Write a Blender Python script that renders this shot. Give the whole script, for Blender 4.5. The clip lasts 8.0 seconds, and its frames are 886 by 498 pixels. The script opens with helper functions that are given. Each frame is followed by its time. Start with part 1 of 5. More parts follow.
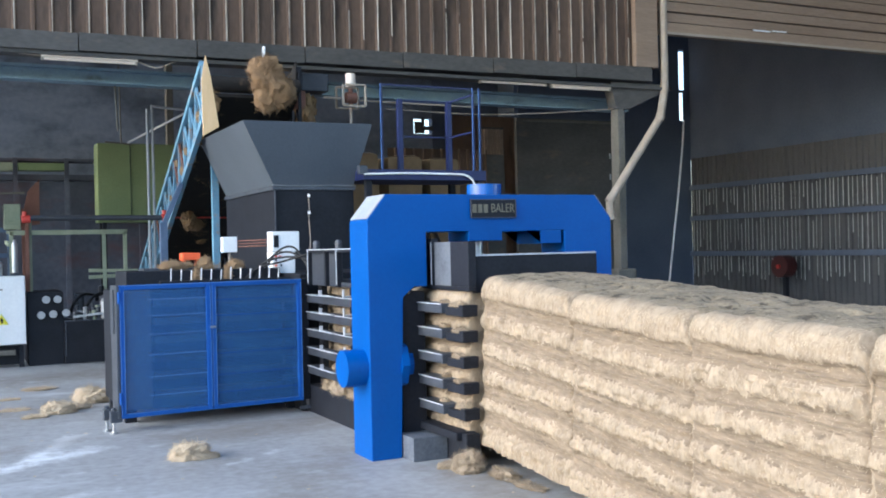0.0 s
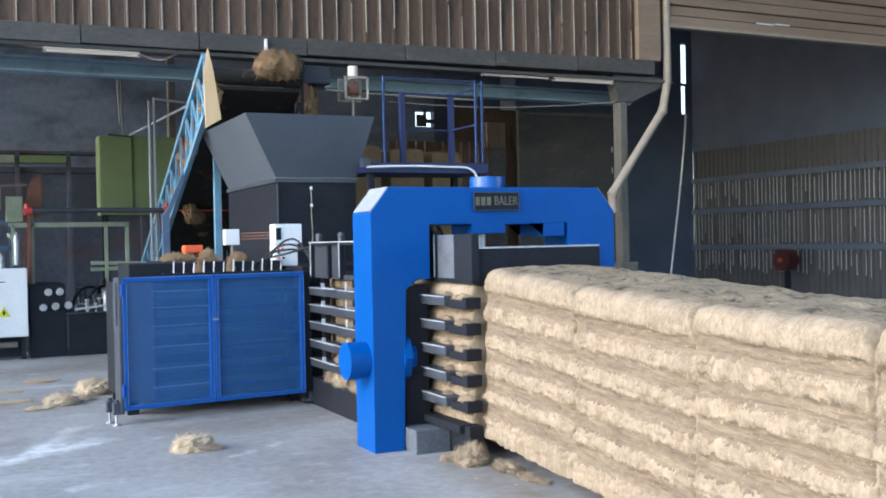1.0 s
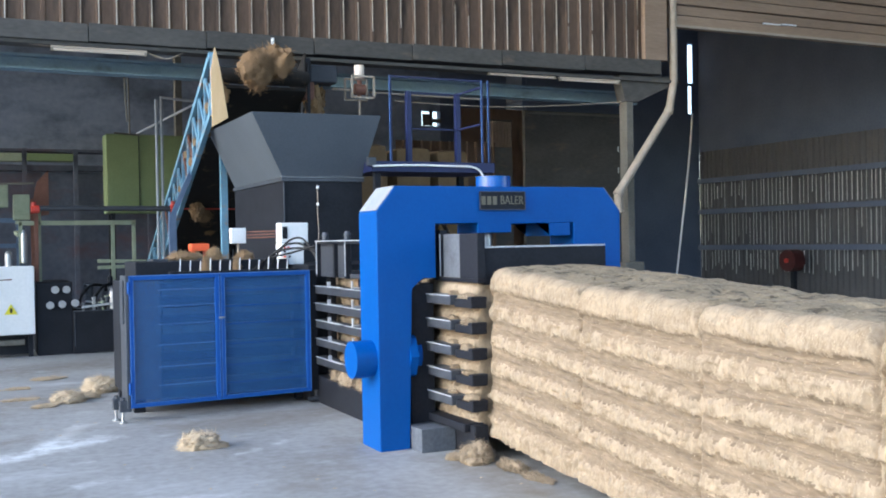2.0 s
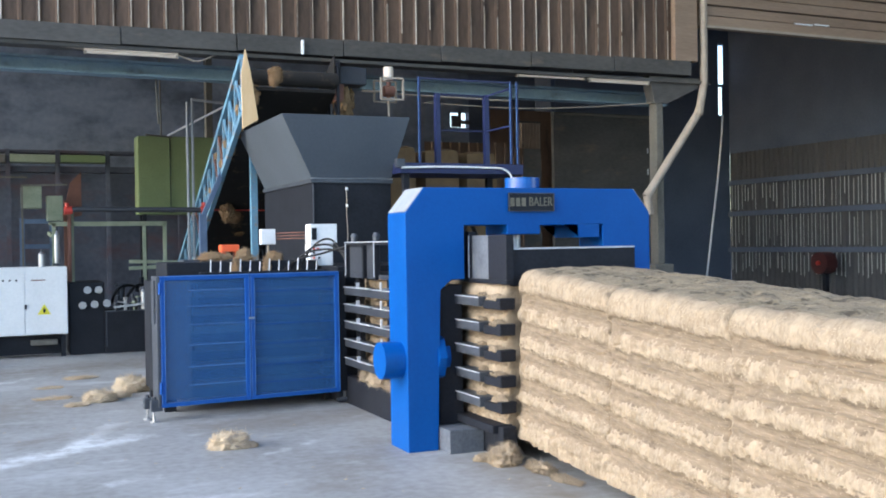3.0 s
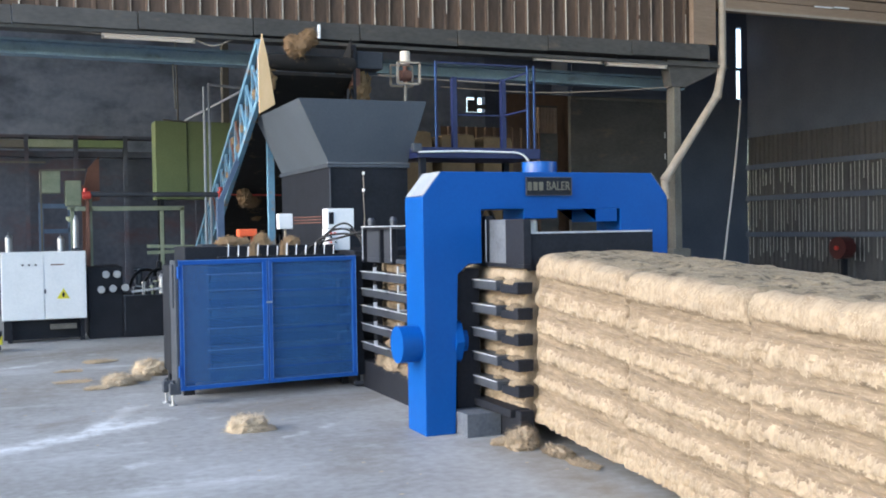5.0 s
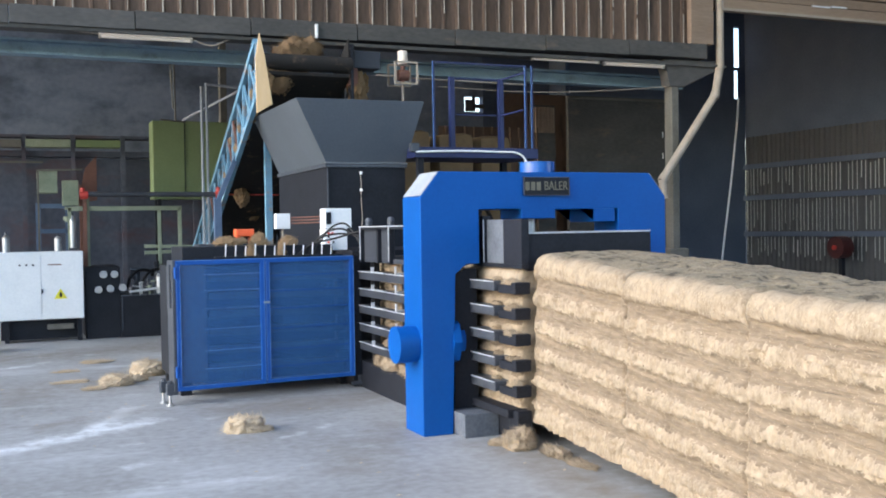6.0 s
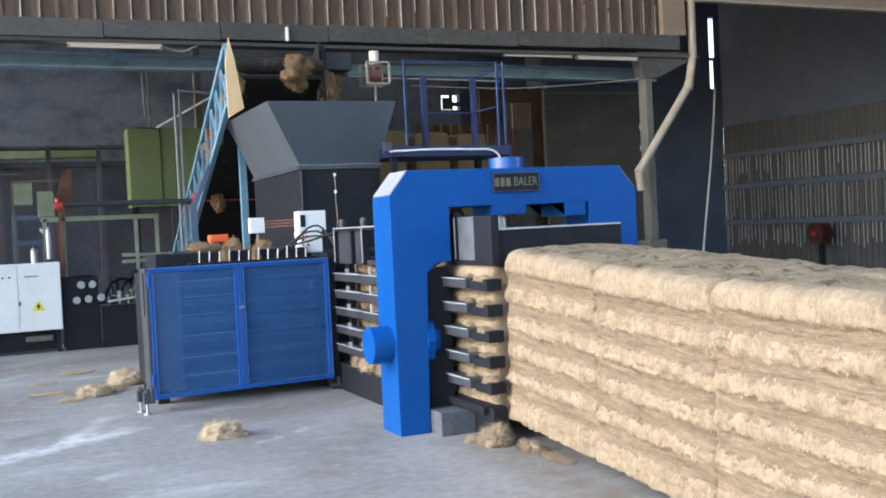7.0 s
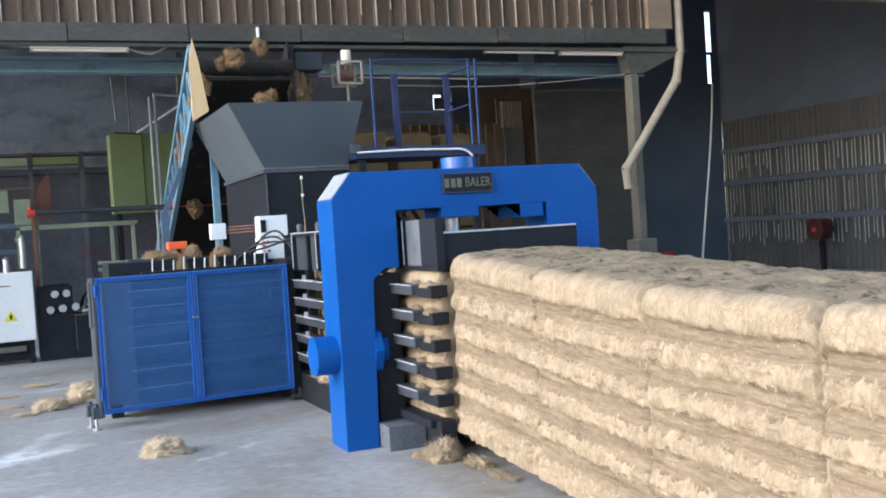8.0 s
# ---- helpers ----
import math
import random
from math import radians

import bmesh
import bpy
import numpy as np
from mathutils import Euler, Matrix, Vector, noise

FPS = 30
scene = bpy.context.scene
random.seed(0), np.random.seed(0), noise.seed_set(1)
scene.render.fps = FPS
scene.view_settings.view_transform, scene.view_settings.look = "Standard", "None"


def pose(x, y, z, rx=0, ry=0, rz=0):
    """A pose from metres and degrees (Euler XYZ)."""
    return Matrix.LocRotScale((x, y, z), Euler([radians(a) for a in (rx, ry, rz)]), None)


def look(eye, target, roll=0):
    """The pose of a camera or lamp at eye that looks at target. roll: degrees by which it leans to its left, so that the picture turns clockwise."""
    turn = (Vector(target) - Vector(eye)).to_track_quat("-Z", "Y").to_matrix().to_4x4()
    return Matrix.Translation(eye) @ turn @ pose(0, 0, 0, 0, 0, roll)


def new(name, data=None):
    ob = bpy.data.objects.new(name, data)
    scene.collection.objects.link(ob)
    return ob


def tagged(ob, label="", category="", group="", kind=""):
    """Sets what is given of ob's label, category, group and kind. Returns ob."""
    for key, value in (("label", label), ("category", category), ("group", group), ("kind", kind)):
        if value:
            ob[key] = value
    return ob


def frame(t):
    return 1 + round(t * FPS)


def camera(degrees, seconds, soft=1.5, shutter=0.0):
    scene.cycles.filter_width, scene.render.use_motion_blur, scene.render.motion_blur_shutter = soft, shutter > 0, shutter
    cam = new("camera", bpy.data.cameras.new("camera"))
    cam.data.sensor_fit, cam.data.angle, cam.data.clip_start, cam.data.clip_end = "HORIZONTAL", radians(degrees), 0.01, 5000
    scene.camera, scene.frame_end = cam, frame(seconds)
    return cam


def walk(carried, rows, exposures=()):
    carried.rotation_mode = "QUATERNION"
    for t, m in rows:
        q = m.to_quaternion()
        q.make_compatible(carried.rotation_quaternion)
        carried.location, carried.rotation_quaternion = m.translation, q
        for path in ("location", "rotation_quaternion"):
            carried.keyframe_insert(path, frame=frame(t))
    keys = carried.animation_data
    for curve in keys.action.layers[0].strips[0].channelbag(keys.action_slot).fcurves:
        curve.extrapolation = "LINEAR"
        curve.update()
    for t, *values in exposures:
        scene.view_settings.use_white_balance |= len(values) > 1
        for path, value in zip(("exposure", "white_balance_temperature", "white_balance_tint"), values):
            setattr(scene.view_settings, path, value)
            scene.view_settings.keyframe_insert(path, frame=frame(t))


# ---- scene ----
cam = camera(47.3, 8.0, soft=1.9)
PATH = [
    (0, (-0.267, -0.119, 1.521), (0.601, 1.683, 1.518), -1.3),
    (0.5, (-0.26, -0.119, 1.519), (0.601, 1.687, 1.509), -1.3),
    (1, (-0.279, -0.108, 1.516), (0.587, 1.695, 1.5), -1.2),
    (1.2, (-0.28, -0.109, 1.5157), (0.585, 1.6945, 1.4985), -1.2),
    (2.3, (-0.288, -0.123, 1.5133), (0.5575, 1.6888, 1.4965), -0.85),
    (2.5, (-0.289, -0.125, 1.513), (0.545, 1.693, 1.496), -0.8),
    (3, (-0.292, -0.125, 1.513), (0.513, 1.706, 1.5), -0.9),
    (3.5, (-0.296, -0.129, 1.512), (0.479, 1.715, 1.499), -0.8),
    (4, (-0.299, -0.122, 1.51), (0.456, 1.73, 1.481), -0.9),
    (4.5, (-0.3, -0.117, 1.51), (0.463, 1.732, 1.469), -1.0),
    (5, (-0.304, -0.122, 1.507), (0.472, 1.721, 1.465), -0.9),
    (5.2, (-0.303, -0.121, 1.5073), (0.4788, 1.7193, 1.464), -0.9),
    (6.3, (-0.290, -0.108, 1.5115), (0.487, 1.7346, 1.469), -1.0),
    (6.5, (-0.281, -0.106, 1.512), (0.495, 1.737, 1.474), -1.4),
    (7, (-0.189, -0.145, 1.504), (0.615, 1.686, 1.458), -2.8),
    (7.5, (0.035, -0.074, 1.472), (0.861, 1.747, 1.411), -3.5),
    (8, (0.382, -0.006, 1.498), (1.161, 1.836, 1.455), -3.7),
]
# the clip's camera starts cool and settles to neutral
BALANCE = [(0, 0.92, 6050, 9), (1, 0.92, 6100, 9), (2.5, 0.92, 6220, 9), (3.5, 0.92, 6320, 10), (5, 0.92, 6420, 10), (6.5, 0.92, 6500, 10), (8, 0.92, 6520, 10)]
walk(cam, [(t, look(eye, target, roll)) for t, eye, target, roll in PATH], BALANCE)

# ---- light: overcast daylight from the open yard side ----
world = bpy.data.worlds.new("sky")
scene.world = world
world.use_nodes = True
wn, wl = world.node_tree.nodes, world.node_tree.links
sky = wn.new("ShaderNodeTexSky")
sky.sky_type, sky.sun_disc = "NISHITA", False
SUN_FROM = Vector((-0.92, -0.08, 0.44)).normalized()
sky.sun_elevation = math.asin(SUN_FROM.z)
sky.sun_rotation = math.atan2(SUN_FROM.x, SUN_FROM.y)
sky.air_density, sky.dust_density = 1.0, 1.0
wl.new(sky.outputs[0], wn["Background"].inputs[0])
wn["Background"].inputs[1].default_value = 0.28
sun = new("sun", bpy.data.lights.new("sun", "SUN"))
sun.data.energy, sun.data.angle, sun.data.color = 1.85, radians(40), (0.88, 0.95, 1.0)
sun.matrix_world = look(SUN_FROM * 40, (0, 0, 0))

# ---- materials ----
def material(name, dark, light, rough=0.7, metal=0.0, scale=6.0, fine=60.0, bump=0.2, spread=0.5, island=0.0, stretch=(1, 1, 1), spots=None):
    """A surface whose colour runs between two tones at a coarse and a fine scale, with a fine relief."""
    m = bpy.data.materials.new(name)
    m.use_nodes = True
    n, l = m.node_tree.nodes, m.node_tree.links
    p = n["Principled BSDF"]
    at = n.new("ShaderNodeTexCoord")
    mp = n.new("ShaderNodeMapping")
    mp.inputs["Scale"].default_value = stretch
    l.new(at.outputs["Object"], mp.inputs[0])
    coarse = n.new("ShaderNodeTexNoise")
    coarse.inputs["Scale"].default_value, coarse.inputs["Detail"].default_value = scale, 4
    grain = n.new("ShaderNodeTexNoise")
    grain.inputs["Scale"].default_value, grain.inputs["Detail"].default_value = fine, 3
    for t in (coarse, grain):
        l.new(mp.outputs[0], t.inputs["Vector"])
    both = n.new("ShaderNodeMath")
    both.operation = "MULTIPLY_ADD"
    l.new(grain.outputs[0], both.inputs[0])
    both.inputs[1].default_value = 0.45
    half = n.new("ShaderNodeMath")
    half.operation = "MULTIPLY"
    l.new(coarse.outputs[0], half.inputs[0])
    half.inputs[1].default_value = 0.55
    l.new(half.outputs[0], both.inputs[2])
    fac = both.outputs[0]
    if island:
        info = n.new("ShaderNodeObjectInfo")
        geo = n.new("ShaderNodeNewGeometry")
        add = n.new("ShaderNodeMath")
        add.operation = "ADD"
        l.new(info.outputs["Random"], add.inputs[0])
        l.new(geo.outputs["Random Per Island"], add.inputs[1])
        mix = n.new("ShaderNodeMath")
        mix.operation = "MULTIPLY_ADD"
        l.new(add.outputs[0], mix.inputs[0])
        mix.inputs[1].default_value = island
        l.new(fac, mix.inputs[2])
        off = n.new("ShaderNodeMath")
        off.operation = "SUBTRACT"
        l.new(mix.outputs[0], off.inputs[0])
        off.inputs[1].default_value = island
        fac = off.outputs[0]
    ramp = n.new("ShaderNodeValToRGB")
    ramp.color_ramp.elements[0].position, ramp.color_ramp.elements[1].position = 0.5 - spread / 2, 0.5 + spread / 2
    ramp.color_ramp.elements[0].color, ramp.color_ramp.elements[1].color = (*dark, 1), (*light, 1)
    l.new(fac, ramp.inputs[0])
    colour = ramp.outputs[0]
    if spots:
        spot_colour, spot_scale, low, high, spot_stretch = spots
        mq = n.new("ShaderNodeMapping")
        mq.inputs["Scale"].default_value = spot_stretch
        l.new(at.outputs["Object"], mq.inputs[0])
        sp = n.new("ShaderNodeTexNoise")
        sp.inputs["Scale"].default_value, sp.inputs["Detail"].default_value, sp.inputs["Roughness"].default_value = spot_scale, 6, 0.65
        l.new(mq.outputs[0], sp.inputs["Vector"])
        sr = n.new("ShaderNodeValToRGB")
        sr.color_ramp.elements[0].position, sr.color_ramp.elements[1].position = low, high
        l.new(sp.outputs[0], sr.inputs[0])
        mx = n.new("ShaderNodeMix")
        mx.data_type = "RGBA"
        l.new(sr.outputs[0], mx.inputs[0])
        l.new(colour, mx.inputs[6])
        mx.inputs[7].default_value = (*spot_colour, 1)
        colour = mx.outputs[2]
    l.new(colour, p.inputs["Base Color"])
    p.inputs["Roughness"].default_value, p.inputs["Metallic"].default_value = rough, metal
    if bump:
        b = n.new("ShaderNodeBump")
        b.inputs["Strength"].default_value, b.inputs["Distance"].default_value = bump, 0.01
        l.new(both.outputs[0], b.inputs["Height"])
        l.new(b.outputs[0], p.inputs["Normal"])
    return m


CONCRETE = material("concrete floor", (0.195, 0.19, 0.18), (0.395, 0.405, 0.42), 0.6, 0, 0.9, 14, 0.08, 0.46, spots=((0.50, 0.52, 0.54), 0.6, 0.56, 0.75, (1.0, 2.2, 1)))
BLUE = material("blue gloss paint", (0.001, 0.062, 0.27), (0.002, 0.082, 0.335), 0.42, 0, 3, 40, 0.03)
GATE_BLUE = material("blue gate paint", (0.008, 0.075, 0.32), (0.02, 0.115, 0.42), 0.5, 0, 5, 50, 0.05)
MESH_BLUE = material("blue wire mesh paint", (0.018, 0.098, 0.285), (0.045, 0.172, 0.41), 0.6, 0, 4, 30, 0.0)
DARK_BLUE = material("dark blue railing paint", (0.007, 0.012, 0.055), (0.018, 0.028, 0.11), 0.5, 0, 6, 50, 0.05)
GREY_SHEET = material("slate grey painted sheet", (0.068, 0.082, 0.102), (0.104, 0.121, 0.146), 0.5, 0, 1.5, 40, 0.04)
PANEL = material("dark grey panel paint", (0.025, 0.028, 0.036), (0.055, 0.06, 0.072), 0.5, 0, 3, 40, 0.06)
BLACK = material("black machine paint", (0.007, 0.008, 0.012), (0.020, 0.022, 0.029), 0.6, 0, 4, 40, 0.08)
IRON = material("worn dark steel", (0.035, 0.04, 0.052), (0.10, 0.11, 0.13), 0.45, 0.3, 5, 50, 0.1)
STEEL = material("bright worn steel", (0.35, 0.36, 0.38), (0.6, 0.61, 0.63), 0.35, 0.8, 8, 60, 0.05)
WHITE = material("white enamel", (0.70, 0.72, 0.74), (0.86, 0.87, 0.88), 0.45, 0, 3, 40, 0.03)
CREAM = material("dusty cream paint", (0.26, 0.215, 0.17), (0.43, 0.37, 0.305), 0.7, 0, 4, 40, 0.1)
SKY_BLUE = material("sky blue paint", (0.15, 0.24, 0.31), (0.27, 0.385, 0.46), 0.6, 0, 3, 40, 0.1, spots=((0.08, 0.09, 0.09), 2.5, 0.55, 0.75, (1, 1, 1)))
TRUSS_BLUE = material("bright blue truss paint", (0.085, 0.21, 0.33), (0.20, 0.37, 0.49), 0.55, 0, 4, 40, 0.06, spots=((0.28, 0.2, 0.14), 5, 0.55, 0.66, (1, 1, 1)))
SHEET = material("rusty fibre cement sheet", (0.066, 0.040, 0.028), (0.172, 0.112, 0.079), 0.85, 0, 2.2, 30, 0.3, 0.7, 0.14, (1, 1, 0.25), spots=((0.05, 0.034, 0.026), 1.6, 0.5, 0.68, (1.6, 1, 0.35)))
LATH = material("weathered brown board", (0.165, 0.115, 0.082), (0.35, 0.255, 0.185), 0.85, 0, 2.2, 30, 0.3, 0.7, 0.14, (0.25, 1, 2))
SHEET_EDGE = material("pale sheet rib", (0.12, 0.095, 0.075), (0.62, 0.56, 0.48), 0.8, 0, 5, 30, 0.2, 0.6, 0.32, (1, 1, 0.5))
# shed sheet: the bluish haze of the interior is put into this colour
DARK_SHEET = material("corrugated sheet with haze in its tone", (0.14, 0.17, 0.23), (0.30, 0.345, 0.43), 0.9, 0, 0.8, 9, 0.2, 0.6, 0.1, spots=((0.085, 0.105, 0.14), 0.7, 0.45, 0.7, (1, 1, 1.6)))
GREY_WALL = material("grey dusty corrugated sheet", (0.055, 0.056, 0.060), (0.115, 0.114, 0.116), 0.85, 0, 1.2, 20, 0.2, 0.8, 0.1)
BEAM = material("sooty concrete beam", (0.036, 0.036, 0.036), (0.115, 0.108, 0.10), 0.9, 0, 2.5, 25, 0.3, 0.6, 0.12, (0.4, 1, 1), spots=((0.15, 0.115, 0.085), 3.0, 0.58, 0.72, (0.5, 1, 1.5)))
COLUMN = material("grey concrete column", (0.085, 0.08, 0.067), (0.17, 0.158, 0.137), 0.85, 0, 3, 30, 0.25)
FIBRE = material("straw coloured coir fibre", (0.185, 0.135, 0.087), (0.42, 0.328, 0.23), 0.95, 0, 6, 38, 1.0, 0.40, 0, (1, 1.6, 0.7))
LOOSE = material("loose pale coir", (0.36, 0.28, 0.19), (0.68, 0.56, 0.41), 0.95, 0, 9, 70, 0.6, 0.7)
# coir in the tie grooves: flattened threads, with groove shade put into the colour
GROOVE_SHADE = material("flattened groove coir, darkened as shade", (0.11, 0.078, 0.049), (0.30, 0.223, 0.151), 0.9, 0, 6, 34, 1.0, 0.42, 0, (1, 0.4, 3.2), spots=((0.10, 0.07, 0.043), 9.0, 0.60, 0.70, (1, 0.35, 4.5)))
# side hall walls: a darker copy of the shed sheet, dimness in the colour
HALL_SHEET = material("dark blue-grey hall sheet", (0.056, 0.072, 0.108), (0.118, 0.145, 0.20), 0.9, 0, 1.2, 20, 0.2, 0.7)
STRAND = material("loose coir strands", (0.18, 0.132, 0.084), (0.50, 0.395, 0.275), 0.9, 0, 3, 40, 0, 0.8, 0.45)
# bale tops: weaker light from above and dark hollows put into the colour
TOP_FIBRE = material("coir top with dimness painted in", (0.135, 0.104, 0.067), (0.33, 0.262, 0.174), 0.95, 0, 7, 45, 0.9, 0.45, spots=((0.075, 0.058, 0.038), 15.0, 0.53, 0.62, (1, 0.6, 1)))
FALLING = material("brown coir tufts", (0.12, 0.071, 0.036), (0.29, 0.182, 0.096), 0.95, 0, 6, 50, 0.6, 0.8)
WIRE = material("baling wire", (0.13, 0.10, 0.07), (0.22, 0.17, 0.12), 0.6, 0.2, 8, 60, 0)
BOARD = material("orange plywood", (0.60, 0.40, 0.20), (0.74, 0.53, 0.31), 0.7, 0, 3, 40, 0.1, 0.6, 0, (4, 1, 0.6))
GREEN = material("moss green paint", (0.12, 0.165, 0.07), (0.19, 0.24, 0.115), 0.6, 0, 2, 30, 0.05)
GREEN_FRAME = material("faded green steel", (0.15, 0.19, 0.12), (0.36, 0.38, 0.28), 0.6, 0.1, 4, 40, 0.1)
RED = material("red paint", (0.42, 0.03, 0.02), (0.6, 0.07, 0.05), 0.5, 0, 5, 40, 0.05)
ORANGE = material("orange red plastic", (0.70, 0.09, 0.02), (0.85, 0.15, 0.05), 0.5, 0, 5, 40, 0.03)
DARK_RED = material("dark red enamel", (0.035, 0.008, 0.008), (0.07, 0.014, 0.013), 0.5, 0, 5, 40, 0.05)
RUST = material("brown rusty sheet", (0.11, 0.05, 0.035), (0.24, 0.11, 0.08), 0.8, 0.1, 4, 40, 0.2)
YELLOW = material("hazard yellow paint", (0.72, 0.62, 0.02), (0.85, 0.78, 0.08), 0.5, 0, 5, 40, 0.03)
LETTER = material("dull gold lettering", (0.12, 0.108, 0.08), (0.21, 0.19, 0.14), 0.5, 0.3, 9, 60, 0)
HOSE = material("black rubber hose", (0.006, 0.006, 0.007), (0.016, 0.016, 0.018), 0.45, 0, 9, 60, 0)
PALE_GREY = material("pale blue grey paint", (0.20, 0.23, 0.27), (0.34, 0.36, 0.39), 0.6, 0, 6, 40, 0.05)
SACK = material("brown bulk sack", (0.11, 0.065, 0.03), (0.23, 0.145, 0.07), 0.9, 0, 4, 40, 0.4)
GLASS_FACE = material("gauge dial face", (0.38, 0.39, 0.40), (0.5, 0.5, 0.51), 0.25, 0, 5, 40, 0)
# mottled dark filler, added for the murk deep in the shed
MURK = material("mottled murk filler", (0.05, 0.058, 0.083), (0.115, 0.125, 0.16), 0.85, 0, 1.6, 12, 0.2, 0.5, spots=((0.10, 0.068, 0.08), 1.1, 0.5, 0.66, (0.7, 1, 1.5)))
SLATE_BLUE = material("slate blue steel", (0.05, 0.085, 0.15), (0.10, 0.15, 0.24), 0.6, 0, 4, 40, 0.06)
TAN = material("tan coir tufts", (0.19, 0.12, 0.065), (0.45, 0.31, 0.18), 0.95, 0, 8, 60, 0.6, 0.7)
# pale blue: paints edge highlights on gate and railing; also the cross rails
PALE_BLUE = material("pale blue for highlights and rails", (0.05, 0.15, 0.42), (0.15, 0.30, 0.60), 0.45, 0, 9, 60, 0.03)
# conveyor trough and drum: caked fibre, with shade at the head put into black
SHADED_STEEL = material("fibre caked steel, blackened as shade", (0.005, 0.005, 0.006), (0.018, 0.015, 0.013), 0.9, 0, 5, 40, 0.3, 0.6, spots=((0.09, 0.06, 0.035), 5.0, 0.58, 0.70, (1, 1, 1)))
# pale steel: paints bright highlights along edges; the hooks use it too
PALE_STEEL = material("pale steel for edge highlights and hooks", (0.30, 0.32, 0.36), (0.60, 0.62, 0.66), 0.5, 0.1, 12, 60, 0.05)
DAYLIGHT_STRIP = material("pale strip painted as daylight", (0.28, 0.28, 0.27), (0.68, 0.68, 0.65), 0.7, 0, 6, 40, 0.1, 0.6, 0.3)
SKID = material("dust covered steel", (0.04, 0.048, 0.065), (0.155, 0.17, 0.195), 0.75, 0, 6, 40, 0.15, 0.6)
CAP_BLUE = material("glossy blue cylinder paint", (0.004, 0.075, 0.30), (0.01, 0.10, 0.37), 0.22, 0, 3, 40, 0.02)
TUBE = material("lamp tube", (0.72, 0.60, 0.50), (0.82, 0.70, 0.59), 0.35, 0, 5, 40, 0)


for m in (BLACK, PANEL, HOSE, BLUE, GATE_BLUE):
    m.node_tree.nodes["Principled BSDF"].inputs["Specular IOR Level"].default_value = 0.22


def dust_streak(m, a, b, width, low, high, tone=(0.66, 0.685, 0.71)):
    """A trodden streak of dust or dirt on the floor, from a to b."""
    n, l = m.node_tree.nodes, m.node_tree.links
    p = n["Principled BSDF"]
    under = p.inputs["Base Color"].links[0].from_socket
    at = n.new("ShaderNodeTexCoord")
    mp = n.new("ShaderNodeMapping")
    mp.vector_type = "TEXTURE"
    mp.inputs["Location"].default_value = (*a, 0)
    mp.inputs["Rotation"].default_value = (0, 0, math.atan2(b[1] - a[1], b[0] - a[0]))
    mp.inputs["Scale"].default_value = (math.hypot(b[0] - a[0], b[1] - a[1]), width, 1)
    blur = n.new("ShaderNodeTexNoise")
    blur.inputs["Scale"].default_value, blur.inputs["Detail"].default_value, blur.inputs["Roughness"].default_value = 5.0, 6, 0.7
    l.new(at.outputs["Object"], blur.inputs["Vector"])
    l.new(at.outputs["Object"], mp.inputs[0])
    part_xyz = n.new("ShaderNodeSeparateXYZ")
    l.new(mp.outputs[0], part_xyz.inputs[0])

    def calc(op, x, y):
        q = n.new("ShaderNodeMath")
        q.operation = op
        for k, v in enumerate((x, y)):
            if v is None:
                continue
            if isinstance(v, (int, float)):
                q.inputs[k].default_value = v
            else:
                l.new(v, q.inputs[k])
        return q.outputs[0]

    across = calc("SUBTRACT", 1.0, calc("ABSOLUTE", part_xyz.outputs[1], None))
    along = calc("SUBTRACT", 1.0, calc("ABSOLUTE", calc("SUBTRACT", calc("MULTIPLY", part_xyz.outputs[0], 2.0), 1.0), None))
    inside = calc("MINIMUM", calc("MAXIMUM", across, 0.0), calc("MAXIMUM", calc("MULTIPLY", along, 2.5), 0.0))
    amount = calc("MULTIPLY", calc("POWER", inside, 0.45), blur.outputs[0])
    ramp = n.new("ShaderNodeValToRGB")
    ramp.color_ramp.elements[0].position, ramp.color_ramp.elements[1].position = low, high
    l.new(amount, ramp.inputs[0])
    mx = n.new("ShaderNodeMix")
    mx.data_type = "RGBA"
    l.new(ramp.outputs[0], mx.inputs[0])
    l.new(under, mx.inputs[6])
    mx.inputs[7].default_value = (*tone, 1)
    l.new(mx.outputs[2], p.inputs["Base Color"])


for a, b, wide, low, high in (((-1.6, 6.85), (0.95, 8.40), 0.27, 0.30, 0.56), ((0.05, 7.7), (0.68, 9.15), 0.2, 0.33, 0.58), ((0.1, 7.3), (0.6, 7.4), 0.12, 0.40, 0.8), ((0.25, 6.60), (0.75, 6.75), 0.2, 0.36, 0.8), ((-1.2, 11.6), (0.3, 12.8), 0.25, 0.36, 0.7), ((0.8, 7.95), (2.3, 8.7), 0.16, 0.42, 0.8), ((-1.5, 6.2), (1.9, 5.9), 0.3, 0.42, 0.95), ((1.2, 6.9), (2.2, 7.6), 0.14, 0.42, 0.8)):
    dust_streak(CONCRETE, a, b, wide, low, high)
# brown trodden dirt by the gate, below the bales and along the machines
for a, b, wide, low, high in (((1.0, 8.3), (2.9, 8.5), 0.55, 0.22, 0.62), ((2.75, 3.0), (2.85, 6.6), 0.45, 0.22, 0.60), ((-0.8, 10.0), (1.6, 11.2), 1.0, 0.28, 0.68), ((-1.0, 13.2), (1.8, 13.6), 1.1, 0.28, 0.62), ((1.4, 5.6), (2.6, 7.4), 0.5, 0.32, 0.72), ((-0.4, 8.2), (0.9, 8.9), 0.4, 0.34, 0.72)):
    dust_streak(CONCRETE, a, b, wide, low, high, (0.19, 0.17, 0.145))


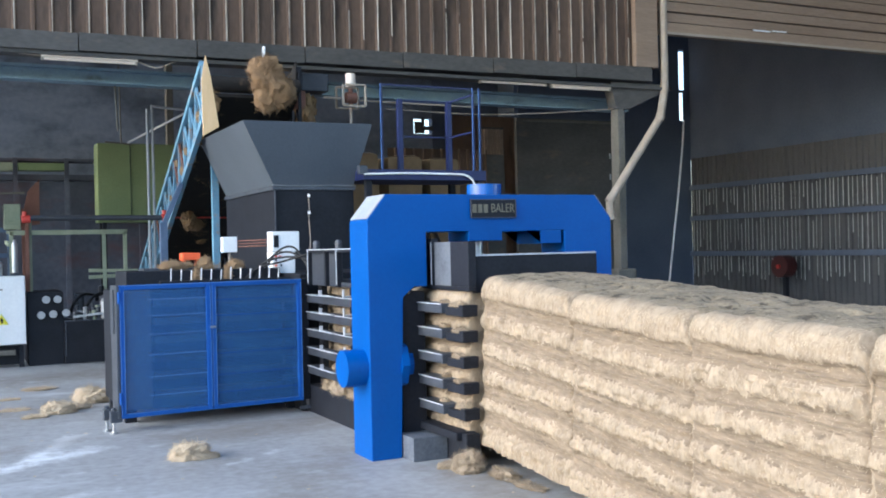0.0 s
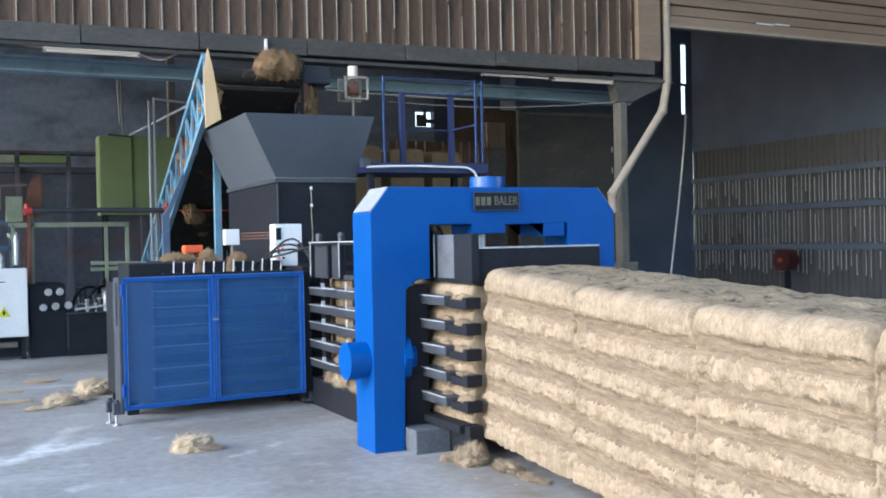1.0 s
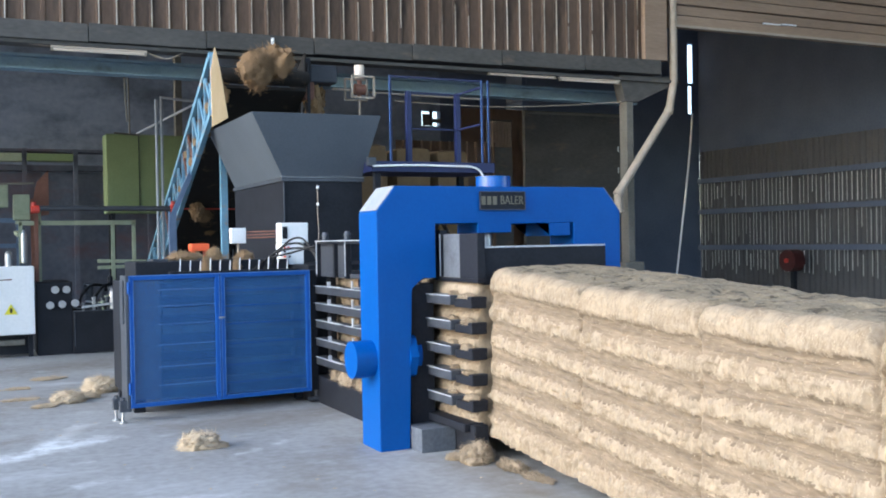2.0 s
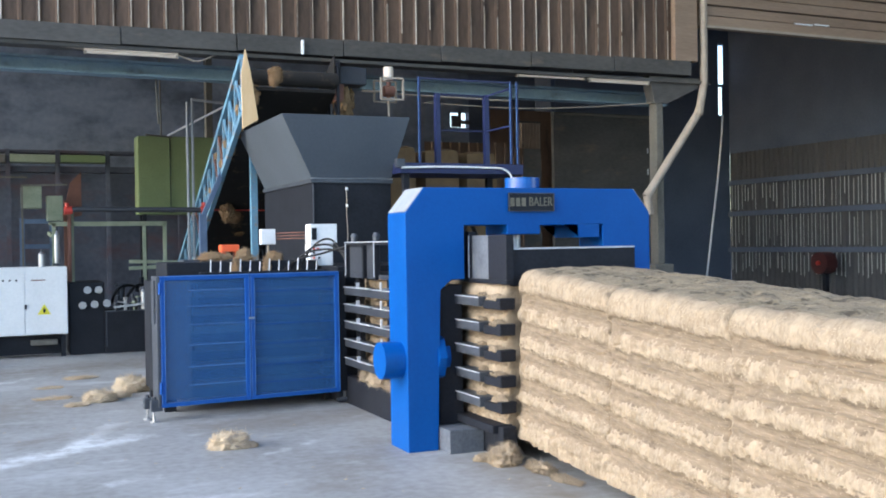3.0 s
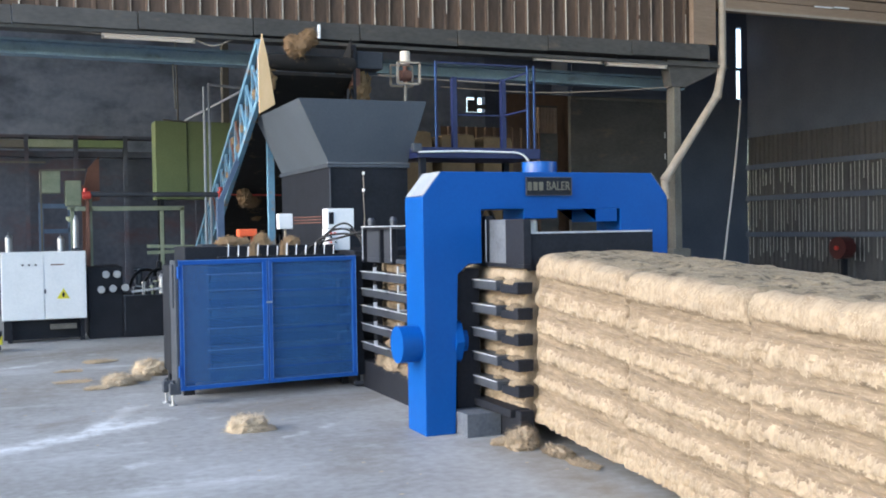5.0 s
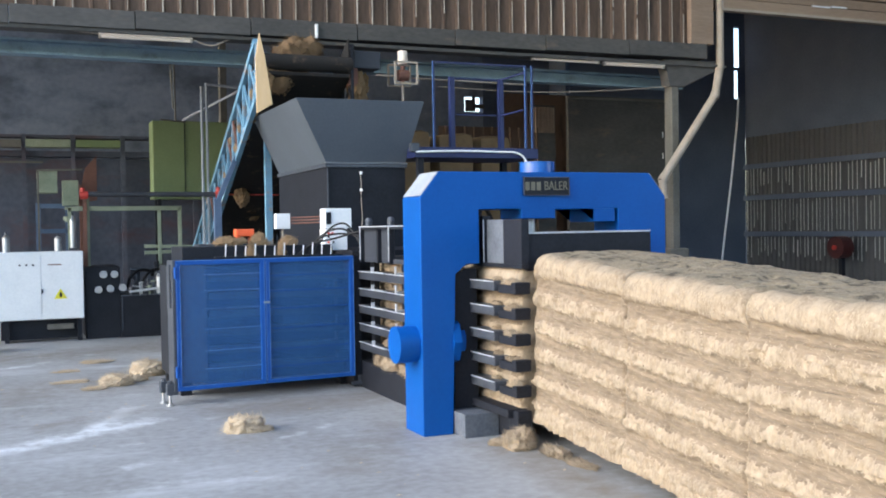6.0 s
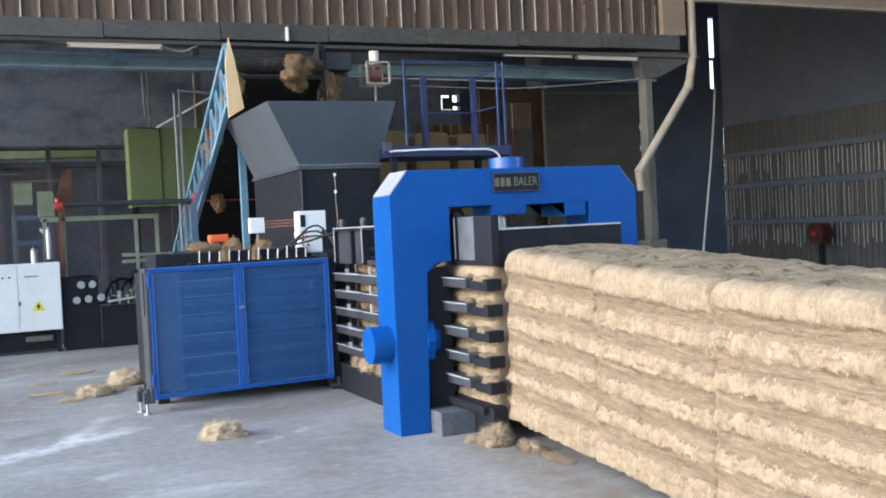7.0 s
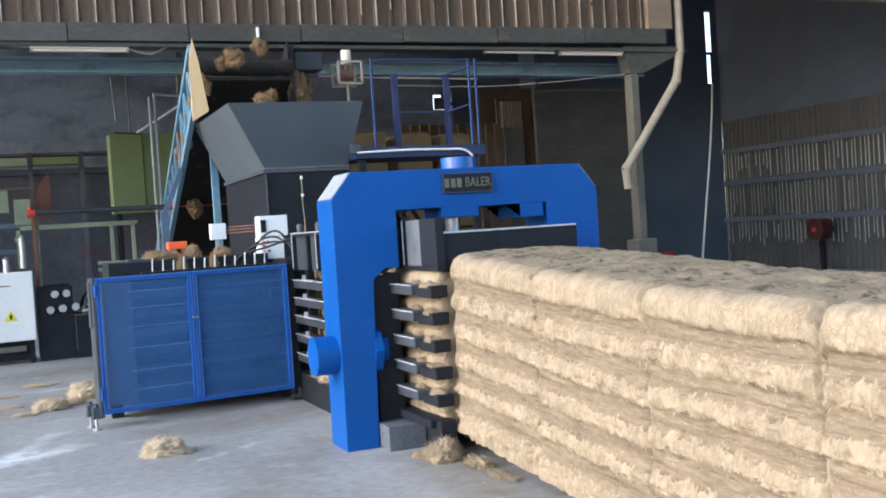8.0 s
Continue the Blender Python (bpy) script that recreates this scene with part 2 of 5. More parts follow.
# ---- mesh helpers ----
def box(bm, x0, x1, y0, y1, z0, z1, bevel=0.0):
    made = bmesh.ops.create_cube(bm, size=1, matrix=Matrix.LocRotScale(((x0 + x1) / 2, (y0 + y1) / 2, (z0 + z1) / 2), None, (x1 - x0, y1 - y0, z1 - z0)))
    if bevel:
        edges = list({e for v in made["verts"] for e in v.link_edges})
        bmesh.ops.bevel(bm, geom=edges, offset=bevel, segments=2, affect="EDGES", profile=0.6)
    return bm


def bar(bm, a, b, r=0.02, sides=10, r2=None):
    """A round bar from a to b."""
    a, b = Vector(a), Vector(b)
    m = Matrix.Translation((a + b) / 2) @ (b - a).to_track_quat("Z", "Y").to_matrix().to_4x4()
    bmesh.ops.create_cone(bm, cap_ends=True, segments=sides, radius1=r, radius2=r if r2 is None else r2, depth=(b - a).length, matrix=m)
    return bm


def beam(bm, a, b, w=0.05, h=0.05):
    """A square bar from a to b."""
    a, b = Vector(a), Vector(b)
    m = Matrix.Translation((a + b) / 2) @ (b - a).to_track_quat("Z", "Y").to_matrix().to_4x4() @ Matrix.Diagonal((w, h, (b - a).length, 1))
    bmesh.ops.create_cube(bm, size=1, matrix=m)
    return bm


def prism(bm, outline, y0, y1, bevel=0.0):
    """An outline in x and z, drawn out from y0 to y1."""
    v = [bm.verts.new((x, y0, z)) for x, z in outline]
    f = bm.faces.new(v)
    made = bmesh.ops.extrude_face_region(bm, geom=[f])
    bmesh.ops.translate(bm, vec=(0, y1 - y0, 0), verts=[g for g in made["geom"] if isinstance(g, bmesh.types.BMVert)])
    bmesh.ops.recalc_face_normals(bm, faces=bm.faces)
    if bevel:
        bmesh.ops.bevel(bm, geom=[e for e in bm.edges if e.calc_face_angle(0) > 0.3], offset=bevel, segments=2, affect="EDGES", profile=0.6)
    return bm


def tube(bm, points, r=0.02, sides=8):
    """A smooth hose through points."""
    pts = [Vector(p) for p in points]
    fine = []
    for i in range(len(pts) - 1):
        p0, p1, p2, p3 = pts[max(i - 1, 0)], pts[i], pts[i + 1], pts[min(i + 2, len(pts) - 1)]
        for k in range(6):
            u = k / 6
            fine.append(0.5 * (2 * p1 + (p2 - p0) * u + (2 * p0 - 5 * p1 + 4 * p2 - p3) * u * u + (3 * p1 - p0 - 3 * p2 + p3) * u ** 3))
    fine.append(pts[-1])
    rings = []
    for i, p in enumerate(fine):
        d = (fine[min(i + 1, len(fine) - 1)] - fine[max(i - 1, 0)]).normalized()
        q = d.to_track_quat("Z", "Y")
        rings.append([bm.verts.new(p + q @ Vector((r * math.cos(a), r * math.sin(a), 0))) for a in (2 * math.pi * k / sides for k in range(sides))])
    for a, b in zip(rings, rings[1:]):
        for k in range(sides):
            bm.faces.new((a[k], a[(k + 1) % sides], b[(k + 1) % sides], b[k]))
    bm.faces.new(rings[0][::-1]), bm.faces.new(rings[-1])
    return bm


def mesh_of(bm, name, mat, smooth=False):
    bmesh.ops.recalc_face_normals(bm, faces=bm.faces)
    me = bpy.data.meshes.new(name)
    bm.to_mesh(me)
    bm.free()
    me.materials.append(mat)
    if smooth:
        me.polygons.foreach_set("use_smooth", [True] * len(me.polygons))
        me.set_sharp_from_angle(angle=radians(40))
    return me


def part(name, bm, mat, parent=None, label="", smooth=False):
    ob = new(name, mesh_of(bm, name, mat, smooth))
    ob.parent = parent
    return tagged(ob, label)


def thing(name, label, category, group=""):
    """An Empty that carries a thing; its parts are given in the world's metres."""
    return tagged(new(name), label, category, group)


def lone(name, bm, mat, label, category, group="", kind="", smooth=False):
    return tagged(part(name, bm, mat, None, "", smooth), label, category, group, kind)


B = bmesh.new


def corrugated(x0, x1, z0, z1, pitch, depth, rib=0.3, thick=0.006):
    """A trapezoid-ribbed sheet in x and z that stands at y = 0, ribs towards -y."""
    bm = B()
    prof, x = [], x0
    while x < x1 - 1e-4:
        for u, d in ((0.0, 0), (1 - rib, 0), (1 - rib * 0.75, -depth), (1 - rib * 0.25, -depth)):
            if x + u * pitch <= x1:
                prof.append((x + u * pitch, d))
        x += pitch
    prof.append((x1, 0))
    front = [[bm.verts.new((px, py + o, z)) for px, py in prof] for o in (0, thick) for z in (z0, z1)]
    for a, b in ((0, 1), (2, 3)):
        for i in range(len(prof) - 1):
            bm.faces.new((front[a][i], front[a][i + 1], front[b][i + 1], front[b][i]))
    for i in range(len(prof) - 1):
        bm.faces.new((front[0][i], front[0][i + 1], front[2][i + 1], front[2][i]))
        bm.faces.new((front[1][i], front[1][i + 1], front[3][i + 1], front[3][i]))
    return bm


def rough_blob(size, seed, detail=4, rough=0.28, stretch=(1, 1, 1)):
    """A torn lump of fibre."""
    bm = B()
    bmesh.ops.create_icosphere(bm, subdivisions=detail, radius=1)
    o = Vector((seed * 7.3, seed * 3.1, seed * 5.7))
    for v in bm.verts:
        d = v.co.normalized()
        k = 1 + rough * 1.6 * noise.noise(d * 1.6 + o) + rough * noise.noise(d * 4.0 + o) + rough * 0.55 * noise.noise(d * 11 + o)
        v.co = Vector((d.x * stretch[0], d.y * stretch[1], d.z * stretch[2])) * size * k
    return bm


def strands(bm, places, length, width, rng, lift=0.5):
    """Short thin fibres, each a bent strip, at places given with their normals."""
    for p, n in places:
        t = n.orthogonal().normalized()
        t = Matrix.Rotation(rng.uniform(0, 6.283), 3, n) @ t
        side = n.cross(t) * width * rng.uniform(0.6, 1.3)
        ln = length * rng.uniform(0.4, 1.4)
        a = p - n * 0.004
        b = p + t * ln * 0.5 + n * ln * 0.25 * lift
        c = p + t * ln + n * ln * rng.uniform(-0.1, 0.6) * lift
        v = [bm.verts.new(q) for q in (a - side, a + side, b + side, b - side, c)]
        bm.faces.new(v[:4]), bm.faces.new((v[3], v[2], v[4]))
    return bm


# ---- the setting ----
bm = B()
bmesh.ops.create_grid(bm, x_segments=40, y_segments=40, size=300)
ground = lone("ground", bm, CONCRETE, "grey concrete floor with pale dust streaks", "floor", kind="structure")

SLOPE = 0.008   # the old building has settled a little along its length
BEAM_Y = 13.0


def run_z(x):
    return SLOPE * x


# concrete ring beam of precast lengths, above the opening
ring_beam = tagged(new("beam_front"), "sooty precast concrete beam above the shed opening", "beam", kind="structure")
xs = [-9.0 + 1.45 * i for i in range(14)]
for a, b in zip(xs, xs[1:]):
    b = min(b, 10.3)
    if a > 10:
        break
    m = B()
    box(m, a + 0.006, b - 0.006, BEAM_Y, BEAM_Y + 0.34, 4.03 + run_z((a + b) / 2), 4.255 + run_z((a + b) / 2), 0.008)
    part("beam_length", m, BEAM, ring_beam)
m = B()
box(m, -9, 10.25, BEAM_Y + 0.04, BEAM_Y + 0.3, 3.985, 4.03)
part("beam_core", m, BEAM, ring_beam)

# ribbed sheet wall above the beam
gable = tagged(new("wall_gable"), "brown stained ribbed sheet wall above the beam", "wall", kind="structure")
PITCH = 0.215
ribs = random.Random(8)
for i in range(23):
    a = -9.0 + i * PITCH * 4
    b = min(a + PITCH * 4, 9.75)
    if a > 9.6:
        break
    me = mesh_of(corrugated(0, b - a, 0, 5.2, PITCH, 0.020, 0.30), "sheet", SHEET)
    ob = new("sheet", me)
    ob.parent = gable
    ob.matrix_basis = pose(a, BEAM_Y + 0.12 + (0.008 if i % 2 else 0), 4.26 + run_z(a), 0, 0, 0)
    m = B()
    k = 1
    while k * PITCH <= b - a + 1e-3:
        x = a + k * PITCH - 0.15 * PITCH
        w = ribs.uniform(0.004, 0.011)
        z = 4.262 + run_z(a) + (ribs.uniform(0.05, 0.7) if ribs.random() < 0.15 else 0.0)
        while z < 9.4:
            h = ribs.uniform(0.25, 1.3)
            box(m, x - w, x + w * ribs.uniform(0.4, 1.0), BEAM_Y + 0.084, BEAM_Y + 0.094, z, min(z + h, 9.4))
            z += h + (ribs.uniform(0.01, 0.2) if ribs.random() < 0.4 else 0.004)
        k += 1
    part("pale_rib", m, SHEET_EDGE, gable)
m = B()
box(m, 9.55, 9.98, BEAM_Y + 0.02, BEAM_Y + 0.2, 4.335, 9.45)
part("corner_board", m, LATH, gable)

# lintel of stacked boards over the right-hand doorway
lintel = tagged(new("lintel"), "brown slatted lintel over the dark side doorway", "lintel", kind="structure")
for i in range(27):
    m = B()
    z = 4.93 + i * 0.17
    box(m, 10.1, 24, BEAM_Y + 0.02 + 0.03 * (i % 2), BEAM_Y + 0.3, z, z + 0.15, 0.006)
    part("slat", m, LATH, lintel)
m = B()
box(m, 10.1, 24, BEAM_Y - 0.02, BEAM_Y + 0.02, 4.885, 4.925)
part("edge_strip", m, CREAM, lintel, "pale edge strip")

# white strips on the slats paint a chink of daylight
m = B()
for x0, x1, z in ((11.98, 12.36, 5.07), (12.40, 12.72, 5.085)):
    box(m, x0, x1, BEAM_Y - 0.006, BEAM_Y + 0.016, z, z + 0.022)
part("chink_strip", m, WHITE, lintel, "white strip painted as a chink of daylight")

# walls and roofs that close the sheds; some are unseen and shape the light
def plain_wall(name, x0, x1, y0, y1, z0, z1, mat, label):
    m = B()
    box(m, x0, x1, y0, y1, z0, z1)
    return lone(name, m, mat, label, "wall", kind="structure")


# added out of view: cuts the light from behind the camera
plain_wall("wall_behind", -1.5, 17.4, -9.2, -9.0, 0, 3.5, GREY_WALL, "unseen grey wall added behind to cut light")
plain_wall("wall_back_left", -9.2, 9.68, 22.0, 22.2, 0, 4.2, DARK_SHEET, "blue-grey back wall of the shed")
plain_wall("wall_back_upper", -9.2, 9.68, 22.0, 22.2, 4.2, 8.0, DARK_SHEET, "blue-grey upper back wall of the shed")
plain_wall("wall_back_right", 10.17, 12.0, 22.0, 22.2, 0, 8.0, HALL_SHEET, "dark back wall beyond the doorway")
plain_wall("wall_back_sill", 9.68, 10.17, 22.0, 22.2, 0, 4.27, DARK_SHEET, "blue-grey wall under a small opening")
plain_wall("wall_hall_back", 12.0, 14.18, 21.0, 21.03, 0, 8.0, HALL_SHEET, "dark back wall of the side hall")
plain_wall("wall_hall_right", 14.33, 16.86, 21.0, 21.03, 0, 8.0, HALL_SHEET, "dark back wall beside a bright gap")
plain_wall("wall_hall_head", 14.18, 14.33, 21.0, 21.03, 1.8, 8.0, HALL_SHEET, "dark wall above a bright gap")
m = B()
prism(m, [(14.183, 0.0), (14.186, 0.0), (14.303, 1.8), (14.183, 1.8)], 21.005, 21.025)
lone("gap_board", m, HALL_SHEET, "dark board narrowing a bright gap", "wall", kind="structure")
m = B()
box(m, 16.84, 17.04, 20.98, 20.998, 5.42, 5.50)
lone("slit_rail", m, HALL_SHEET, "dark rail across the bright slit", "rail", kind="structure")
plain_wall("wall_slit_side", 16.955, 17.02, 20.98, 20.997, 4.7, 5.42, HALL_SHEET, "dark board narrowing the bright slit")
plain_wall("wall_hall_return", 12.0, 12.15, 21.2, 22.0, 0, 8.0, HALL_SHEET, "dark return wall of the side hall")
plain_wall("wall_back_head", 9.68, 10.17, 22.0, 22.2, 4.64, 8.0, DARK_SHEET, "blue-grey wall above a small opening")
for x0, x1, z0, z1 in ((9.86, 9.94, 4.27, 4.64), (9.945, 10.17, 4.345, 4.445), (9.68, 9.855, 4.27, 4.55)):
    m = B()
    box(m, x0, x1, 21.93, 21.96, z0, z1)
    lone("window_board", m, BEAM, "sooty board nailed across a small opening", "board", "boards across the opening")
# added out of view: kept low so sky light reaches the shed
plain_wall("wall_left", -9.4, -9.2, 13.1, 22.2, 0, 2.6, DARK_SHEET, "unseen low side wall, open above to light the shed")
plain_wall("wall_slit_low", 16.86, 17.2, 21.0, 21.2, 0, 4.7, HALL_SHEET, "dark wall below a bright slit")
plain_wall("wall_slit_high", 16.86, 17.2, 21.0, 21.2, 6.55, 8.0, HALL_SHEET, "dark wall above a bright slit")
plain_wall("wall_right_upper", 17.2, 17.4, 2.0, 21.0, 3.7, 8.0, HALL_SHEET, "dark upper side wall")
plain_wall("wall_right_end", 17.02, 17.4, 21.0, 21.02, 4.7, 6.55, HALL_SHEET, "dark wall end at the corner")
m = B()
box(m, -9.4, 17.4, 13.2, 22.2, 7.9, 8.1)
lone("ceiling_shed", m, DARK_SHEET, "blue-grey shed roof underside", "ceiling", kind="structure")
# added out of view: keeps sky light off the bale tops
m = B()
box(m, 0.5, 17.4, -1.5, 13.2, 9.5, 9.7)
lone("ceiling_yard", m, DARK_SHEET, "unseen roof underside added to shade the yard", "ceiling", kind="structure")

# right-hand side wall: ribbed sheet, daylight between the sheets painted as pale strips
side = tagged(new("wall_right"), "grey ribbed side wall with daylight streaks painted on", "wall", kind="structure")
rng = random.Random(5)
for band, (z0, z1) in enumerate(((0.0, 1.16), (1.24, 2.08), (2.18, 2.88), (2.96, 3.7))):
    for i in range(10):
        y0 = 1.2 + i * 1.98
        me = mesh_of(corrugated(0, 1.975, z0, z1, 0.165, 0.04, 0.35), "sheet", GREY_WALL)
        ob = new("sheet", me)
        ob.parent = side
        ob.matrix_basis = pose(17.2, y0 + 1.975, 0, 0, 0, -90)
    if band < 3:
        m = B()
        box(m, 17.10, 17.215, 1.2, 20.98, z1 - 0.01, z1 + 0.115)
        part("rail", m, HALL_SHEET, side)
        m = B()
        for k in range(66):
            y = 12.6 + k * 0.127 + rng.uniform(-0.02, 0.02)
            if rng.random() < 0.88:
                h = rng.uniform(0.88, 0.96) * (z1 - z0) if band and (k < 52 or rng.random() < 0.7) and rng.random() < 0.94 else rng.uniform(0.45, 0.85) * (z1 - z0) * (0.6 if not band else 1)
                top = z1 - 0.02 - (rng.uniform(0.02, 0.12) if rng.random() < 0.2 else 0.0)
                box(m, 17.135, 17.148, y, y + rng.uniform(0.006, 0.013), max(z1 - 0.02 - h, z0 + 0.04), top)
        part("pale_rib", m, DAYLIGHT_STRIP, side)

# pale blue girder behind the beam
girder = tagged(new("girder"), "faded light blue steel girder inside the shed", "girder", kind="structure")
for nm, z0, z1, d in (("flange", 3.78, 3.81, 0.14), ("flange", 3.95, 3.98, 0.14), ("web", 3.81, 3.95, 0.02)):
    m = B()
    box(m, -9, 10.0, 14.0 - d, 14.0 + d * 0.6, z0, z1)
    for v in m.verts:
        v.co.z += 0.09 - 0.011 * max(v.co.x + 2.0, 0.0)
    part(nm, m, SKY_BLUE, girder)

# concrete column with corbel and plinth, and a second one in the far left
def column(x, y, top, foot, corbel):
    c = tagged(new("column"), "grey concrete column standing under the beam", "column", kind="structure")
    m = B()
    box(m, x - 0.065, x + 0.065, y - 0.09, y + 0.11, 0, top, 0.012)
    part("shaft", m, COLUMN, c)
    m = B()
    box(m, x - 0.17, x + 0.19, y - 0.16, y + 0.16, 0, foot, 0.03)
    part("plinth", m, COLUMN, c)
    if corbel:
        m = B()
        prism(m, [(x - 0.1, top), (x + 0.16, top), (x + 0.75, top + 0.26), (x + 0.95, top + 0.42), (x - 0.2, top + 0.42)], y - 0.1, y + 0.12, 0.01)
        part("corbel", m, BEAM, c)
    return c


column(9.30, 13.2, 3.66, 1.12, True)
column(3.55, 20.0, 5.2, 0.3, False)
# slim dark tie along the ceiling of the opening
m = B()
tube(m, [(5.6, 13.9, 3.62), (7.0, 13.6, 3.55), (8.3, 13.4, 3.6), (9.25, 13.2, 3.67)], 0.008)
lone("cable", m, CREAM, "dusty sagging cable strung to the column", "cable", smooth=True)

# rain pipe with its kink
pipe = thing("drain_pipe", "dusty cream drain pipe bent below the beam", "pipe")
PY = 13.06
for a, b in (((10.13, PY, 9.4), (10.13, PY, 4.02)), ((10.13, PY, 4.02), (10.03, PY, 3.55)), ((10.03, PY, 3.55), (8.97, PY - 0.05, 2.19)), ((8.97, PY - 0.05, 2.19), (9.00, PY - 0.05, 1.9))):
    m = B()
    bar(m, a, b, 0.064, 14)
    part("pipe_length", m, CREAM, pipe, smooth=True)
for p, q in (((10.04, PY, 3.59), (10.01, PY, 3.50)), ((9.02, PY - 0.05, 2.255), (8.96, PY - 0.05, 2.17))):
    m = B()
    bar(m, p, q, 0.075, 14)
    part("pipe_collar", m, CREAM, pipe, smooth=True)

# thin conduit hanging below the bright slit
m = B()
tube(m, [(16.93, 20.93, 4.7), (16.86, 20.92, 4.0), (16.67, 20.9, 2.7), (16.48, 20.9, 1.5), (16.25, 20.9, 0.0)], 0.027)
lone("conduit", m, WHITE, "pale grey conduit hanging down the dark wall", "conduit", smooth=True)


def tube_lamp(x0, x1, y, z):
    t = thing("tube_lamp", "unlit dusty fluorescent lamp hung below the beam", "lamp", "tube lamps below the beam")
    m = B()
    box(m, x0, x1, y - 0.04, y + 0.04, z, z + 0.05, 0.006)
    part("housing", m, TUBE, t)
    m = B()
    bar(m, (x0 + 0.03, y - 0.012, z - 0.018), (x1 - 0.03, y - 0.012, z - 0.018), 0.019, 12)
    part("glass_tube", m, TUBE, t, smooth=True)
    for x in (x0 + 0.2, x1 - 0.2):
        m = B()
        bar(m, (x, y, z + 0.03), (x, y, 4.03 + run_z(x)), 0.006, 6)
        part("hanger", m, IRON, t)
    for x in (x0 + 0.015, x1 - 0.015):
        m = B()
        box(m, x - 0.015, x + 0.015, y - 0.03, y + 0.02, z - 0.04, z)
        part("tube_holder", m, CREAM, t)
    return t


for x0, x1, z in ((0.72, 1.86, 3.96), (6.76, 7.92, 3.985), (8.0, 9.1, 3.965)):
    tube_lamp(x0, x1, 13.12, z)
m = B()
tube(m, [(1.86, 13.12, 3.97), (2.1, 13.1, 3.9), (2.3, 13.1, 3.98), (2.5, 13.05, 4.03)], 0.009)
lone("lamp_cable", m, CREAM, "loose pale lamp cable under the beam", "cable", smooth=True)
m = B()
tube(m, [(-0.6, 13.1, 4.0), (0.0, 13.1, 4.035), (0.4, 13.11, 4.0), (0.72, 13.12, 3.98)], 0.012)
lone("lamp_cable", m, CREAM, "pale lamp cable run along under the beam", "cable", smooth=True)
m = B()
box(m, 3.452, 3.482, 12.945, 12.999, 4.05, 4.235, 0.004)
lone("bracket", m, WHITE, "small white bracket on the concrete beam", "bracket")

m = B()
box(m, 14.28, 14.68, 19.8, 20.2, 0.0, 0.57, 0.015)
lone("pink_crate", m, RED, "faded red crate on the hall floor", "crate")

m = B()
box(m, 10.2, 12.6, 18.0, 18.1, 0.0, 4.17, 0.01)
panel = lone("sliding_door", m, BEAM, "large dark sooty sliding door panel standing inside", "door", kind="structure")
m = B()
box(m, 10.2, 12.6, 17.97, 17.996, 4.10, 4.15)
part("door_rail", m, COLUMN, panel)
# small white blocks painted as gleams of light on the door
for z in (2.9, 3.35):
    m = B()
    box(m, 12.50, 12.52, 17.985, 17.996, z, z + 0.12)
    part("painted_chink", m, WHITE, panel)


# ---- the baler ----
CX = 3.45                     # middle of the baler across its channel
baler = thing("baler", "large blue and black horizontal baling press on the floor", "baler")
F0, F1 = 6.633, 6.99
half = [(2.387, 0.0), (2.387, 1.728), (2.537, 1.915)]
inner = [(3.205, 1.565), (3.205, 1.638), (2.85, 1.638), (2.85, 1.24), (2.745, 1.24), (2.655, 1.165), (2.62, 0.0)]
arch = half + [(2 * CX - x - 0.024, z) for x, z in half[::-1]]
arch += [(2 * CX - x, z) for x, z in inner[:0:-1]] + [(4.02, 1.638), (4.02, 1.535), (3.82, 1.535), (3.82, 1.632), (3.49, 1.632), (3.49, 1.565)] + inner
m = B()
prism(m, arch, F0, F1, 0.006)
arch_frame = part("arch_frame", m, BLUE, baler, "blue steel arch frame with chamfered corners")
m = B()
box(m, 3.215, 3.605, F0 - 0.018, F0 - 0.004, 1.738, 1.878, 0.004)
plate = part("name_plate", m, BLACK, arch_frame, "black name plate with dull raised lettering")
for z0, z1, x0, x1 in ((1.738, 1.743, 3.215, 3.605), (1.873, 1.878, 3.215, 3.605), (1.738, 1.878, 3.215, 3.220), (1.738, 1.878, 3.600, 3.605)):
    m = B()
    box(m, x0, x1, F0 - 0.023, F0 - 0.0185, z0, z1)
    part("plate_edge", m, IRON, arch_frame)
font = bpy.data.curves.new("lettering", "FONT")
font.body, font.size, font.extrude, font.align_x, font.align_y = "BALER", 0.095, 0.002, "CENTER", "CENTER"
tmp = bpy.data.objects.new("lettering", font)
scene.collection.objects.link(tmp)
me = bpy.data.meshes.new_from_object(tmp.evaluated_get(bpy.context.evaluated_depsgraph_get()))
bpy.data.objects.remove(tmp)
me.materials.clear()
me.materials.append(LETTER)
fit_w = max(v.co.x for v in me.vertices) - min(v.co.x for v in me.vertices)
me.transform(Matrix.Diagonal((0.20 / fit_w, 1.0, 1.0, 1.0)))
lettering = new("lettering", me)
lettering.parent = arch_frame
for x in (3.228, 3.276, 3.324):
    m = B()
    box(m, x, x + 0.034, F0 - 0.0225, F0 - 0.0185, 1.776, 1.840)
    part("maker_mark", m, LETTER, arch_frame)
lettering.matrix_basis = pose(3.488, F0 - 0.0205, 1.808, 90, 0, 0)

